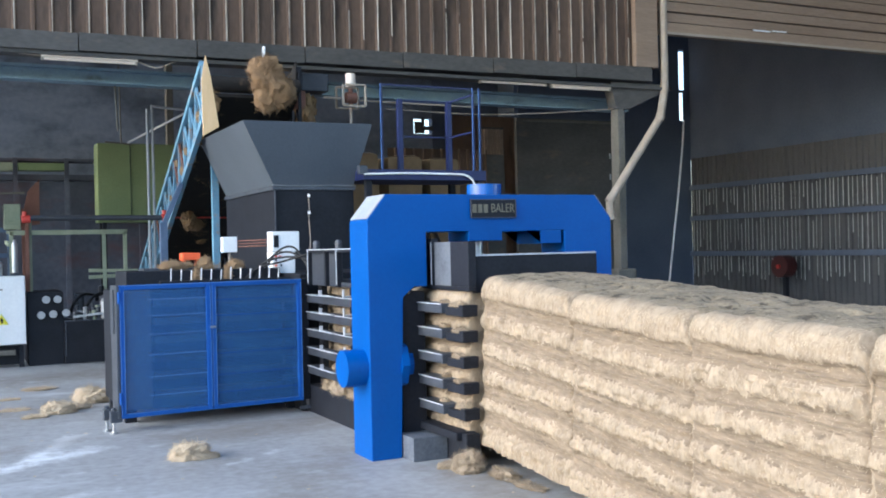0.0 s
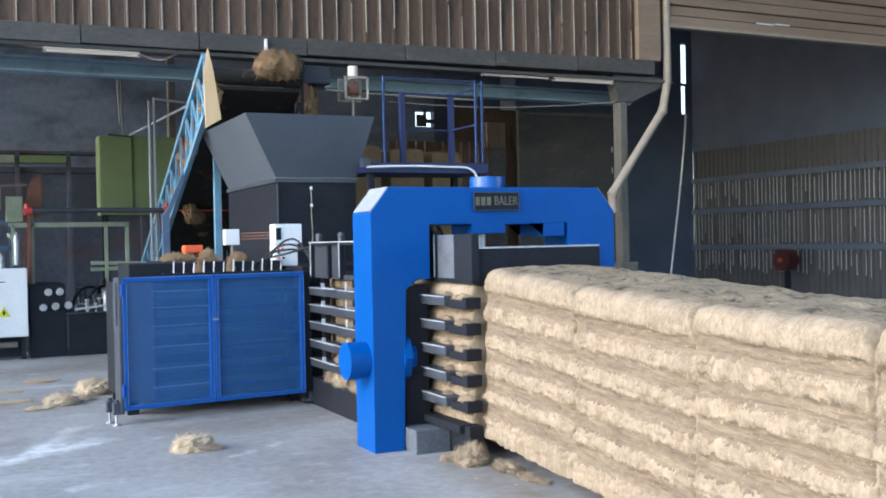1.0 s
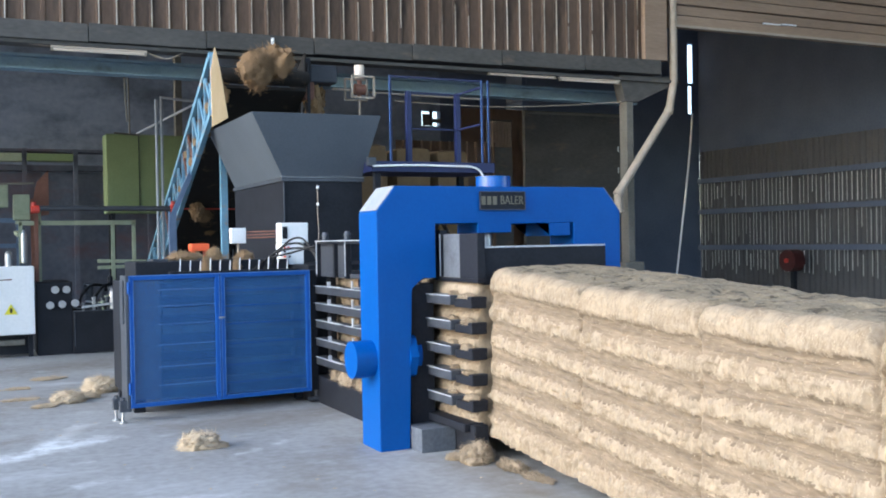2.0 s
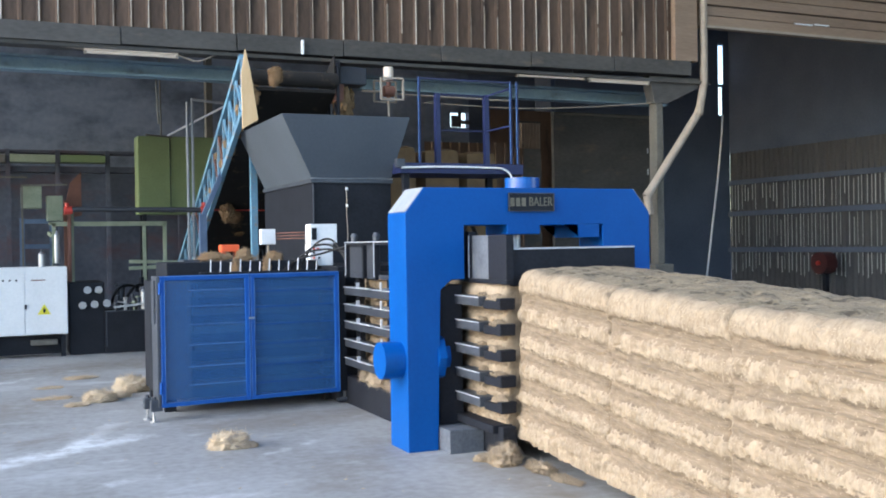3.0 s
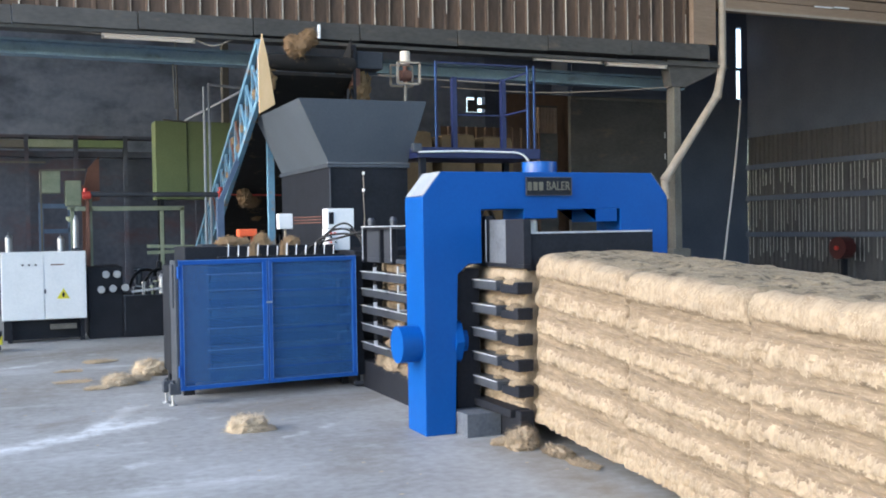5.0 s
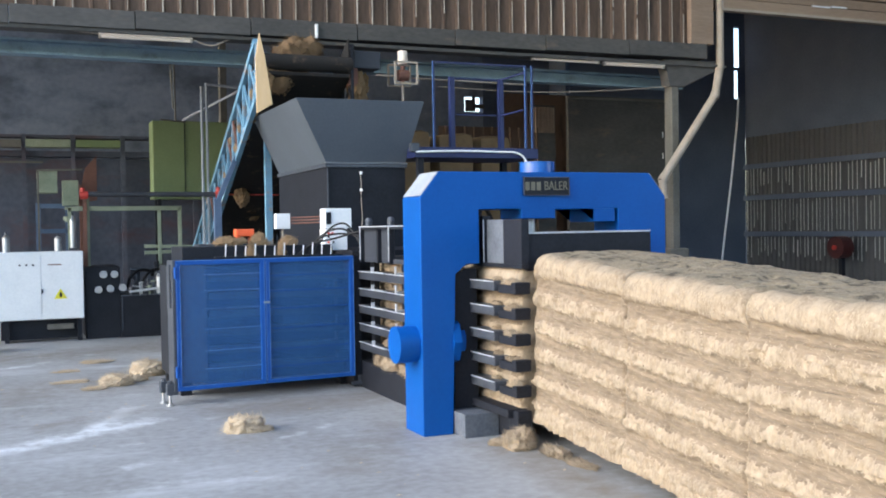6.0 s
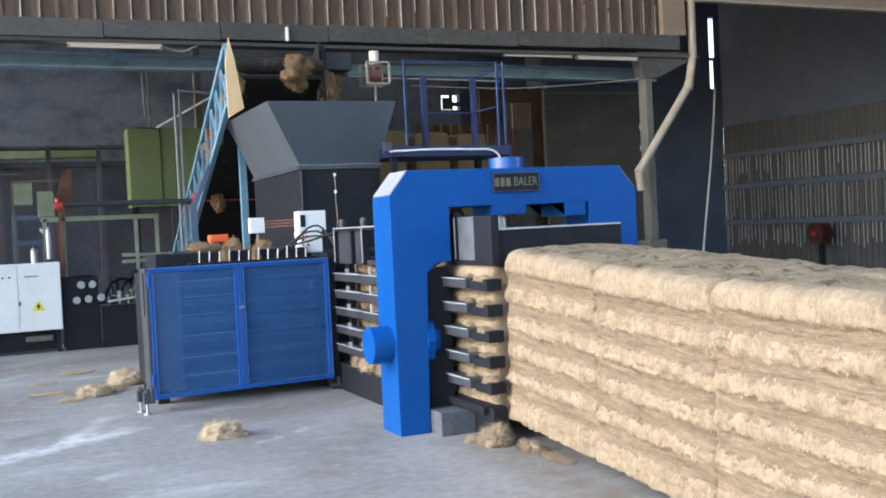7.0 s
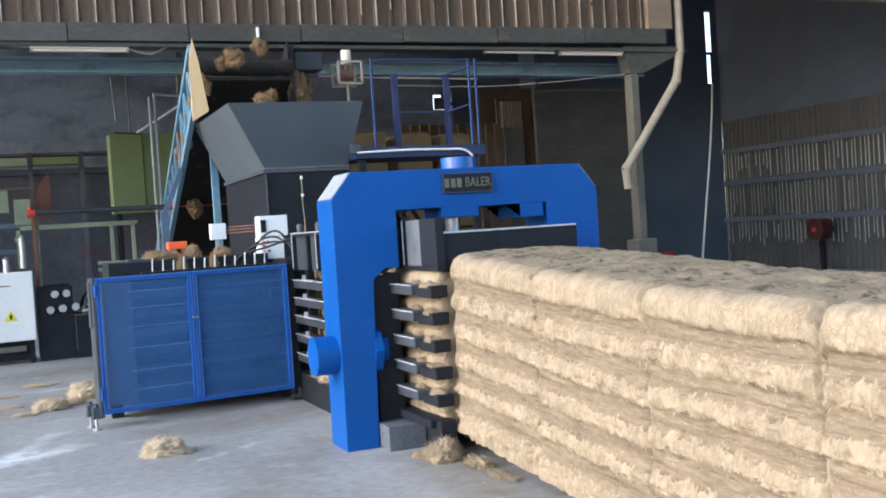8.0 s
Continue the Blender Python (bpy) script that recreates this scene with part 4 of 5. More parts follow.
box(m, 3.66, 4.02, 12.0, 12.3, 3.52, 3.74, 0.02)
part("drive_box", m, PANEL, conveyor, "dark grey drive box")
m = B()
box(m, 3.60, 3.72, 12.02, 12.28, 3.30, 3.55, 0.01)
part("drive_bracket", m, RUST, conveyor)
for k, (x, y, z, s) in enumerate(((3.74, 12.1, 3.26, 0.13), (3.86, 12.25, 3.36, 0.09), (2.55, 12.0, 3.36, 0.10), (2.50, 12.5, 2.95, 0.09), (2.48, 12.9, 2.75, 0.08), (2.44, 12.3, 3.18, 0.06), (2.46, 13.2, 2.85, 0.05), (2.47, 13.5, 2.62, 0.06), (2.48, 13.9, 2.75, 0.05), (2.50, 14.4, 2.30, 0.06))):
    m = rough_blob(s * (1.0 if k < 3 else 0.6), 20.3 + k, 4, 0.32, (0.9, 0.6, 1.5))
    bmesh.ops.translate(m, vec=(x, y, z), verts=m.verts)
    part("caught_fibre", m, TAN if k > 3 else SACK, conveyor, "brown fibre caught on the conveyor", smooth=True)
m = B()
beam(m, (2.36, 11.60, 3.30), (2.40, 11.97, 3.42), 0.03, 0.03)
part("board_arm", m, TRUSS_BLUE, conveyor)


# ---- inside the dark shed ----
def rods(name, label, category, pairs, r, mat, group=""):
    t = thing(name, label, category, group)
    for a, b in pairs:
        m = B()
        bar(m, a, b, r, 8)
        part("rod", m, mat, t)
    return t


cab = thing("electrical_cabinet", "white electrical cabinet with a yellow warning triangle on dark legs", "cabinet")
m = B()
box(m, -0.52, 0.59, 15.0, 15.4, 0.315, 1.258, 0.01)
body = part("body", m, WHITE, cab)
m = B()
for x in (-0.508, 0.045):
    box(m, x, x + 0.535, 14.988, 14.999, 0.33, 1.245, 0.003)
part("door", m, WHITE, cab)
m = B()
prism(m, [(0.195, 0.60), (0.365, 0.60), (0.28, 0.745)], 14.98, 14.987)
part("warning_sign", m, YELLOW, cab, "yellow warning triangle")
m = B()
prism(m, [(0.272, 0.622), (0.288, 0.622), (0.30, 0.66), (0.28, 0.70), (0.262, 0.66)], 14.976, 14.9795)
part("warning_mark", m, BLACK, cab)
for k in range(3):
    m = B()
    bar(m, (-0.24 + k * 0.085, 14.975, 1.08), (-0.24 + k * 0.085, 14.99, 1.08), 0.014, 10)
    part("lamp_button", m, BLACK, cab)
m = B()
box(m, 0.12, 0.30, 14.984, 14.9875, 1.07, 1.085)
part("marking", m, RUST, cab)
m = B()
box(m, 0.03, 0.055, 14.97, 14.988, 0.68, 0.74)
part("handle", m, IRON, cab)
for x in (-0.45, 0.50):
    m = B()
    box(m, x, x + 0.06, 15.05, 15.12, 0.0, 0.32)
    part("leg", m, BLACK, cab)
m = B()
box(m, -0.5, 0.56, 15.15, 15.38, 0.03, 0.30, 0.01)
part("lower_box", m, BLACK, cab)
m = B()
box(m, 0.1, 0.45, 15.02, 15.14, 0.17, 0.24, 0.01)
part("tray", m, COLUMN, cab)


def bottle(x, y, z, h, r=0.05):
    t = thing("gas_bottle", "small silver pressure bottle with a valve", "bottle", "silver pressure bottles")
    m = B()
    bar(m, (x, y, z), (x, y, z + h * 0.72), r, 14)
    bar(m, (x, y, z + h * 0.72), (x, y, z + h * 0.86), r, 14, r * 0.4)
    part("flask", m, STEEL, t, smooth=True)
    m = B()
    bar(m, (x, y, z + h * 0.84), (x, y, z + h), r * 0.35, 10)
    part("valve", m, IRON, t)


bottle(-0.41, 15.2, 1.258, 0.28)
bottle(0.27, 15.2, 1.258, 0.25)
bottle(0.49, 15.6, 1.3, 0.55, 0.045)
bottle(1.63, 15.05, 0.62, 0.33)
for x in (0.49,):
    m = B()
    box(m, x - 0.06, x + 0.06, 15.54, 15.66, 0.0, 1.3)
    lone("bottle_stand", m, IRON, "dark steel stand under a pressure bottle", "stand")

power = thing("hydraulic_unit", "black hydraulic power unit with dial gauges", "machine")
m = B()
box(m, 0.62, 1.09, 15.1, 16.3, 0.0, 1.02, 0.01)
part("valve_block", m, BLACK, power)
m = B()
box(m, 1.09, 2.35, 15.05, 16.4, 0.0, 0.60, 0.01)
part("oil_tank", m, BLACK, power)
m = B()
box(m, 1.105, 1.115, 15.04, 15.05, 0.10, 0.58)
box(m, 1.09, 1.95, 15.035, 15.05, 0.595, 0.615)
part("tank_edge", m, IRON, power)
m = B()
beam(m, (1.2, 14.98, 0.66), (1.6, 14.95, 0.70), 0.03, 0.03)
part("lever", m, STEEL, power)
for x, z in ((0.86, 0.915), (1.01, 0.915), (0.79, 0.70), (0.95, 0.71), (1.12, 0.72)):
    m = B()
    bar(m, (x, 15.09, z), (x, 15.04, z), 0.052, 20)
    d = part("gauge", m, STEEL, power, smooth=True)
    m = B()
    bar(m, (x, 15.039, z), (x, 15.034, z), 0.042, 20)
    part("dial", m, GLASS_FACE, d)
rng = random.Random(11)
for k in range(16):
    x, y = rng.uniform(1.15, 2.25), rng.uniform(15.15, 15.7)
    h = rng.uniform(0.12, 0.5)
    m = B()
    bar(m, (x, y, 0.58), (x, y, 0.6 + h), rng.uniform(0.02, 0.06), 10)
    if k % 2:
        bar(m, (x - 0.08, y, 0.6 + h), (x + 0.1, y, 0.6 + h), 0.03, 10)
    part("valve", m, rng.choice((IRON, BLACK, STEEL, GREEN_FRAME)), power, smooth=True)
for k in range(5):
    x = 1.2 + 0.2 * k
    m = B()
    tube(m, [(x, 15.3, 0.7), (x + 0.05, 15.2, 0.86), (x + 0.2, 15.3, 0.96), (x + 0.42, 15.5, 0.9), (x + 0.6, 15.6, 0.7)], 0.02)
    part("hose", m, HOSE, power, smooth=True)

fittings = random.Random(23)
for k in range(26):
    x, y, z = fittings.uniform(1.12, 1.75), fittings.uniform(14.99, 15.12), 0.61
    h, r = fittings.uniform(0.03, 0.2), fittings.uniform(0.012, 0.04)
    m = B()
    bar(m, (x, y, z), (x, y, z + h), r * 0.6, 8)
    bar(m, (x, y, z + h), (x, y, z + h + 0.03), r, 10)
    if k % 3 == 0:
        d = fittings.uniform(-0.14, 0.14)
        bar(m, (x, y, z + h * 0.7), (x + d, y - 0.02, z + h * 0.7 + 0.02), r * 0.6, 8)
    part("fitting", m, fittings.choice((STEEL, IRON, IRON, PANEL, GREEN_FRAME)), power, smooth=True)

frame_g = thing("pipe_frame", "faded green steel frame around the power unit", "frame")
for a, b in (((0.43, 15.6, 1.86), (2.05, 15.6, 1.86)), ((0.43, 16.6, 1.9), (2.2, 16.6, 1.9)), ((0.45, 15.6, 0), (0.45, 15.6, 1.88)), ((2.02, 15.6, 0), (2.02, 15.6, 1.88)), ((1.72, 15.6, 0.6), (1.72, 15.6, 1.86)), ((0.7, 15.6, 0.9), (0.7, 15.6, 2.05)), ((1.5, 15.62, 1.2), (2.2, 15.62, 1.22)), ((1.5, 15.62, 1.3), (2.2, 15.62, 1.28)), ((0.43, 15.6, 1.7), (0.43, 16.6, 1.75))):
    m = B()
    beam(m, a, b, 0.05, 0.05)
    part("tube", m, GREEN_FRAME, frame_g)
m = B()
beam(m, (0.66, 15.55, 0.3), (0.66, 15.55, 2.1), 0.05, 0.05)
part("rust_post", m, RUST, frame_g)
feed = thing("feed_pipe", "dark feed pipe with red end valves", "pipe")
m = B()
bar(m, (0.66, 15.3, 2.07), (2.55, 15.0, 2.05), 0.038, 12)
part("pipe", m, PANEL, feed, smooth=True)
for x, y in ((0.62, 15.3), (2.5, 15.0)):
    m = B()
    bar(m, (x - 0.04, y, 2.05), (x + 0.07, y, 2.06), 0.055, 14)
    bar(m, (x, y, 2.06), (x, y, 2.16), 0.03, 10)
    part("valve", m, RED, feed, "red valve")
m = B()
bar(m, (2.6, 15.0, 2.05), (3.4, 14.95, 2.04), 0.010, 8)
part("rod", m, RED, feed)
m = rough_blob(0.12, 3.3, 4, 0.35, (0.8, 0.8, 1.2))
lone("fibre_tuft", m, FALLING, "brown fibre tuft caught on the feed pipe", "fibre").location = (2.84, 14.93, 2.02)
m = B()
prism(m, [(0.668, 1.994), (0.976, 2.05), (0.976, 2.775), (0.80, 2.577)], 17.5, 17.53)
box(m, 0.70, 0.75, 17.532, 17.58, 0.0, 2.3)
lone("rusty_sheet", m, RUST, "rust brown sheet on a post behind the frame", "sheet")
m = B()
box(m, 2.09, 3.51, 19.2, 19.7, 2.117, 3.57, 0.02)
hop2 = lone("green_bin", m, GREEN, "moss green sheet metal bin inside the shed", "bin")
m = B()
box(m, 2.665, 2.675, 19.185, 19.199, 2.13, 3.55)
part("seam", m, BLACK, hop2)
for x in (2.2, 3.4):
    for y in (19.27, 19.63):
        m = B()
        beam(m, (x, y, 0), (x, y, 2.12), 0.07, 0.07)
        part("leg", m, BLACK, hop2)
rods("steam_pipes", "thin grey upright pipes beside the green bin", "pipe", [((2.385, 15.6, 0.0), (2.385, 15.6, 3.72)), ((2.46, 15.6, 0.0), (2.46, 15.6, 3.78)), ((2.46, 15.6, 3.76), (3.3, 15.5, 3.68)), ((2.45, 17.9, 3.45), (3.0, 15.7, 3.70))], 0.021, PALE_GREY)
rods("hanging_rods", "thin rods hanging from girder and shed roof", "rod", [((1.70, 14.03, 3.92), (1.75, 14.15, 3.2)), ((2.30, 18.0, 7.92), (2.34, 18.0, 3.45)), ((2.08, 18.0, 3.46), (2.55, 18.2, 3.45))], 0.014, COLUMN)
old = thing("old_machine", "old green and blue machine deep in the shed", "machine")
# the wide mottled panels are filler for the dark behind the machine
for x0, x1, z0, z1, y, mt in ((0.05, 0.35, 2.15, 2.5, 17.0, GREEN_FRAME), (0.42, 0.66, 1.95, 2.35, 17.0, GREEN_FRAME), (-4.0, 4.0, 0.0, 2.93, 20.3, MURK), (-4.0, 4.0, 2.95, 3.06, 20.2, MURK), (-2.0, -0.14, 3.1, 3.25, 20.0, COLUMN), (-0.07, 0.71, 3.11, 3.26, 20.0, GREEN_FRAME), (0.80, 1.60, 3.12, 3.26, 20.0, GREEN), (-4.0, 4.0, 3.3, 3.36, 20.2, MURK)):
    m = B()
    box(m, x0, x1, y, y + 0.3, z0, z1, 0.01)
    part("panel", m, mt, old)
for a, b in (((0.06, 17.2, 0.0), (0.06, 17.2, 2.0)), ((0.5, 17.2, 0.0), (0.5, 17.2, 2.0)), ((0.06, 17.2, 1.95), (0.5, 17.2, 1.95)), ((0.06, 17.2, 1.55), (0.5, 17.2, 1.55))):
    m = B()
    beam(m, a, b, 0.07, 0.07)
    part("frame_bar", m, SLATE_BLUE, old)
for x in (-2.1, -0.105, 0.755, 1.65, 3.0):
    m = B()
    beam(m, (x, 20.15, 0), (x, 20.15, 3.36), 0.08, 0.08)
    part("upright", m, MURK, old)
for a, b in (((0.05, 16.9, 2.5), (0.72, 16.9, 2.52)), ((0.06, 16.9, 1.2), (0.06, 16.9, 2.5)), ((-0.8, 19.2, 2.78), (0.2, 19.2, 2.78))):
    m = B()
    beam(m, a, b, 0.03, 0.03)
    part("strip", m, COLUMN, old)

# bulk sacks and a brown panel far behind the platform
for k, (x, y, z, s) in enumerate(((5.35, 14.6, 0, 0.5), (6.15, 14.8, 0, 0.52), (6.95, 15.0, 0, 0.5), (5.8, 15.6, 0, 0.5))):
    sack = thing("bulk_sack", "tall brown bulk sack of fibre standing in the shed", "sack", "bulk sacks")
    for j in range(2):
        m = B()
        box(m, x - s * 0.62, x + s * 0.62, y - s * 0.6, y + s * 0.6, j * 1.5 + 0.0, j * 1.5 + 1.49, 0.12)
        for v in m.verts:
            v.co += 0.05 * Vector(noise.noise_vector(v.co * 2.1 + Vector((k, 0, j))))
        if j == 0:
            for v in m.verts:
                v.co.z = max(v.co.z, 0.0)
        part("sack_body", m, SACK, sack, smooth=True)
m = B()
box(m, 10.2, 11.97, 21.0, 21.1, 0, 4.6)
lone("brown_panel", m, SHEET, "rust brown panel against the back wall", "panel")
me = mesh_of(corrugated(0, 2.2, 0, 3.5, 0.2, 0.04), "ribbed_screen", SHEET)
screen = tagged(new("ribbed_screen", me), "brown ribbed screen inside the shed", "screen", kind="structure")
screen.matrix_basis = pose(7.4, 18.2, 0)
# small lit screen: the light on it is put into a paler board colour
me = mesh_of(corrugated(0, 0.5, 0, 0.52, 0.07, 0.03), "slatted_vent", LATH)
vent = tagged(new("slatted_vent", me), "small ribbed screen, its light put into a paler brown", "vent", kind="structure")
vent.matrix_basis = pose(9.48, 18.17, 3.41)
m = B()
box(m, 9.44, 10.02, 18.215, 18.26, 0.0, 3.98, 0.005)
lone("vent_post", m, BEAM, "sooty board wall behind the small ribbed screen", "wall", kind="structure")
red = thing("hose_reel", "dark red hose reel by the side wall", "reel")
m = B()
bar(m, (16.5, 17.2, 0.92), (16.8, 17.2, 0.92), 0.25, 20)
part("drum", m, DARK_RED, red)
m = B()
bar(m, (16.45, 17.2, 0.92), (16.5, 17.2, 0.92), 0.05, 14)
part("hub", m, RED, red)
m = B()
beam(m, (16.7, 17.2, 0), (16.7, 17.2, 0.9), 0.1, 0.1)
part("stand", m, BLACK, red)
kit = thing("tool_cart", "low cart with a black and yellow striped band", "cart")
m = B()
box(m, -0.85, -0.50, 13.95, 14.2, 0.10, 0.20, 0.01)
part("band", m, YELLOW, kit)
m = B()
box(m, -0.86, -0.51, 13.96, 14.2, 0.205, 0.26, 0.01)
part("lid", m, BLACK, kit)
for k in range(3):
    m = B()
    prism(m, [(-0.82 + k * 0.11, 0.105), (-0.79 + k * 0.11, 0.105), (-0.74 + k * 0.11, 0.195), (-0.77 + k * 0.11, 0.195)], 13.942, 13.949)
    part("stripe", m, BLACK, kit)
for x in (-0.80, -0.57):
    m = B()
    bar(m, (x, 13.98, 0.05), (x, 14.02, 0.05), 0.05, 14)
    box(m, x - 0.015, x + 0.015, 13.99, 14.01, 0.05, 0.11)
    part("wheel", m, IRON, kit)

# ---- bales ----
GROOVES = [0.185, 0.355, 0.53, 0.705, 0.885]


def fibre_bale(length, width, height, seed, ends=True):
    """A pressed bale with its length along y, base at z = 0 and middle at x = 0; ties press grooves into its sides."""
    bm = B()
    nx, ny, nz = 34, 110, 130
    o = Vector((seed * 3.7, seed * 9.1, seed * 1.3))

    def put(u, v, w):
        # rounded box: a full roll along the top edges, tight corners down the ends
        p = Vector((u * width / 2, v * length / 2, w * height))
        for axis, other, half_a, full_b, r in ((0, 2, width / 2, height, 0.075), (1, 2, length / 2, height, 0.05), (0, 1, width / 2, length / 2, 0.028)):
            da, db = abs(p[axis]) - (half_a - r), abs(p[other]) - (full_b - r)
            if da > 0 and db > 0 and math.hypot(da, db) > 1e-6:
                k = max(da, db) / math.hypot(da, db)
                p[axis] = math.copysign(half_a - r + da * k, p[axis])
                p[other] = math.copysign(full_b - r + db * k, p[other])
        # ties press the flanks into rounded layers
        if abs(u) > 0.97:
            s = p.z / (height / 1.06) + 0.012 * math.sin(seed * 2.3) + 0.010 * noise.noise(Vector((p.y * 2.2, seed, p.z * 2)))
            gap = min(abs(s - g) for g in GROOVES)
            f = min(max((gap - 0.022) / 0.052, 0), 1)
            swell = f * f * (3 - 2 * f)
            top_roll = 1.0 if s > 0.93 else 0.0
            bulge = 0.030 * swell * (0.9 + 0.4 * noise.noise(Vector((seed + round(s * 6), p.y * 2.4, 0)))) - 0.030 + 0.008 * top_roll
            # pressed flakes stand in upright tufts on the layers, in flat threads between them
            pleat = noise.cell(Vector((p.y * 26 + 0.4 * noise.noise(p * 9), round(s * 6) * 3.1, p.z * 17))) - 0.5
            bulge += swell * (1 - 0.75 * top_roll) * (0.013 * pleat + 0.013 * noise.noise(Vector((p.y * 30, p.z * 8, seed + 2))))
            bulge += (1 - swell) * 0.007 * noise.noise(Vector((p.y * 6, p.z * 70, seed + 4))) + 0.006 * noise.noise(Vector((p.y * 20, p.z * 40, seed + 7)))
            p.x += bulge if u > 0 else -bulge
        n = noise.noise_vector(p * 3.0 + o) * 0.012 + noise.noise_vector(p * 11 + o) * 0.006 + noise.noise_vector(p * 30 + o) * 0.004
        p += n
        if w > 0.97:
            dome = max(1 - (2 * p.x / width) ** 2, 0.0) ** 0.7
            p.z += 0.032 * dome + 0.010 * noise.noise(Vector((p.x * 6, p.y * 6, seed))) + 0.05 * dome * min(0.0, 0.08 + noise.noise(Vector((p.x * 14, p.y * 9, seed))))
        # ends: a dent along the top between two bales, a ragged joint down the side
        e = min(max((abs(v) - 0.91) / 0.09, 0.0), 1.0) ** 2 if ends else 0.0
        p.z -= 0.075 * e * w ** 4
        p.x *= 1 - (0.045 + 0.05 * w ** 6) * e * (0.7 + 0.6 * noise.noise(Vector((p.z * 6, seed, v))))
        if ends and abs(v) > 0.95:
            p.y += 0.020 * noise.noise(Vector((p.z * 5, round(v), seed))) + 0.008 * noise.noise(Vector((p.z * 24, round(v), seed)))
        p.z = max(p.z, 0.0)
        return p

    cache = {}

    def vert(i, j, k):
        key = (i, j, k)
        if key not in cache:
            cache[key] = bm.verts.new(put(2 * i / nx - 1, 2 * j / ny - 1, k / nz))
        return cache[key]

    for j in range(ny):
        for k in range(nz):
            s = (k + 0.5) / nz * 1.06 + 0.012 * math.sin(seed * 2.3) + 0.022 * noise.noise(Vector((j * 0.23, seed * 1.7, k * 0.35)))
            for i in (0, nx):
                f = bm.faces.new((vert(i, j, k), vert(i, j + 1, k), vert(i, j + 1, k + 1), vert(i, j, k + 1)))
                # faces along the grooves take the coir with painted shade
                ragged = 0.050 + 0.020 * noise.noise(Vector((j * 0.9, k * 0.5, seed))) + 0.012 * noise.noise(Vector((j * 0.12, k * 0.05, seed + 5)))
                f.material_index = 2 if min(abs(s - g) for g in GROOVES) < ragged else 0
    for i in range(nx):
        for j in range(ny):
            for k in (0, nz):
                f = bm.faces.new((vert(i, j, k), vert(i + 1, j, k), vert(i + 1, j + 1, k), vert(i, j + 1, k)))
                f.material_index = 1 if k and 2 < i < nx - 3 and 1 < j < ny - 2 else 0
    for i in range(nx):
        for k in range(nz):
            for j in (0, ny):
                bm.faces.new((vert(i, j, k), vert(i + 1, j, k), vert(i + 1, j, k + 1), vert(i, j, k + 1)))
    bmesh.ops.recalc_face_normals(bm, faces=bm.faces)
    return bm


def make_bale(x, y, z, length, width, height, yaw, tip, seed, label, ends=True):
    t = tagged(new("bale"), label, "bale", "row of bales")
    bm = fibre_bale(length, width, height, seed, ends)
    rng = random.Random(seed)
    faces = [f for f in bm.faces if f.calc_center_median().x < -width * 0.4 or f.calc_center_median().z > height * 0.9]
    spots = []
    for f in faces:
        for _ in range(2):
            if rng.random() < (0.10 if f.material_index == 2 else 0.05 if f.material_index == 1 else 0.32 if f.normal.x < -0.4 else 0.2):
                c = f.verts[0].co.lerp(f.verts[2].co, rng.random()).lerp(f.verts[1].co, rng.random() * 0.5)
                spots.append((c.copy(), f.normal.copy()))
    st = strands(B(), spots, 0.022, 0.0011, rng, 0.22)
    core = part("pressed_fibre", bm, FIBRE, t, smooth=False)
    core.data.materials.append(TOP_FIBRE)
    core.data.materials.append(GROOVE_SHADE)
    core.data.polygons.foreach_set("use_smooth", [True] * len(core.data.polygons))
    tagged(part("fringe", st, STRAND, t), kind="stuff")
    for g in GROOVES:
        m = B()
        zz = g * height / 1.06
        tube(m, [(-width / 2 + 0.03, -length / 2 + 0.02, zz), (-width / 2 + 0.012, -length / 4, zz + 0.004), (-width / 2 + 0.012, length / 4, zz - 0.003), (-width / 2 + 0.03, length / 2 - 0.02, zz)], 0.0013, 5)
        part("tie_wire", m, WIRE, t)
    t.matrix_basis = pose(x, y, z, tip, 0, yaw)
    return t


BW = 1.06
make_bale(3.45, 7.60, 0.155, 2.96, 1.09, 1.06, 0, 0, 21, "straw coloured pressed fibre bale inside the baler channel", False)
ROW = [(6.09, 0.16, 2.955), (4.94, 0.085, 2.95), (3.80, 0.025, 2.905), (2.68, 0.0, 2.86), (1.56, 0.0, 2.84), (0.44, 0.0, 2.84), (-0.68, 0.0, 2.85)]
for k, ((ya, za, xa), (yb, zb, xb)) in enumerate(zip(ROW, ROW[1:])):
    ln = ya - yb
    tip = math.degrees(math.atan2(za - zb, ln))
    yaw = math.degrees(math.atan2(xb - xa, ln))
    make_bale((xa + xb) / 2 + BW / 2, (ya + yb) / 2, (za + zb) / 2, ln - 0.004, BW, 1.145, yaw, tip, 30 + k, "pale straw coloured wire tied bale of pressed fibre on the floor")


# ---- loose fibre on the floor and machines ----
def heap(name, x, y, z, size, stretch, seed, mat, label, group):
    bm = rough_blob(size, seed, 5, 0.18 if stretch[2] > 0.35 else 0.42, stretch)
    low = -size * stretch[2] * 0.35
    for v in bm.verts:
        v.co.z = max(v.co.z, low) - low
    rng = random.Random(int(seed * 10))
    bm.normal_update()
    spots = [(v.co.copy(), v.normal.copy()) for v in bm.verts if rng.random() < 0.8]
    st = strands(B(), spots, size * 0.44, 0.0012, rng, 0.65)
    ob = lone(name, bm, mat, label, "fibre", group, smooth=True)
    part("fringe", st, LOOSE if mat is LOOSE else STRAND if mat is FIBRE else mat, ob)
    ob.matrix_basis = pose(x, y, z)
    return ob


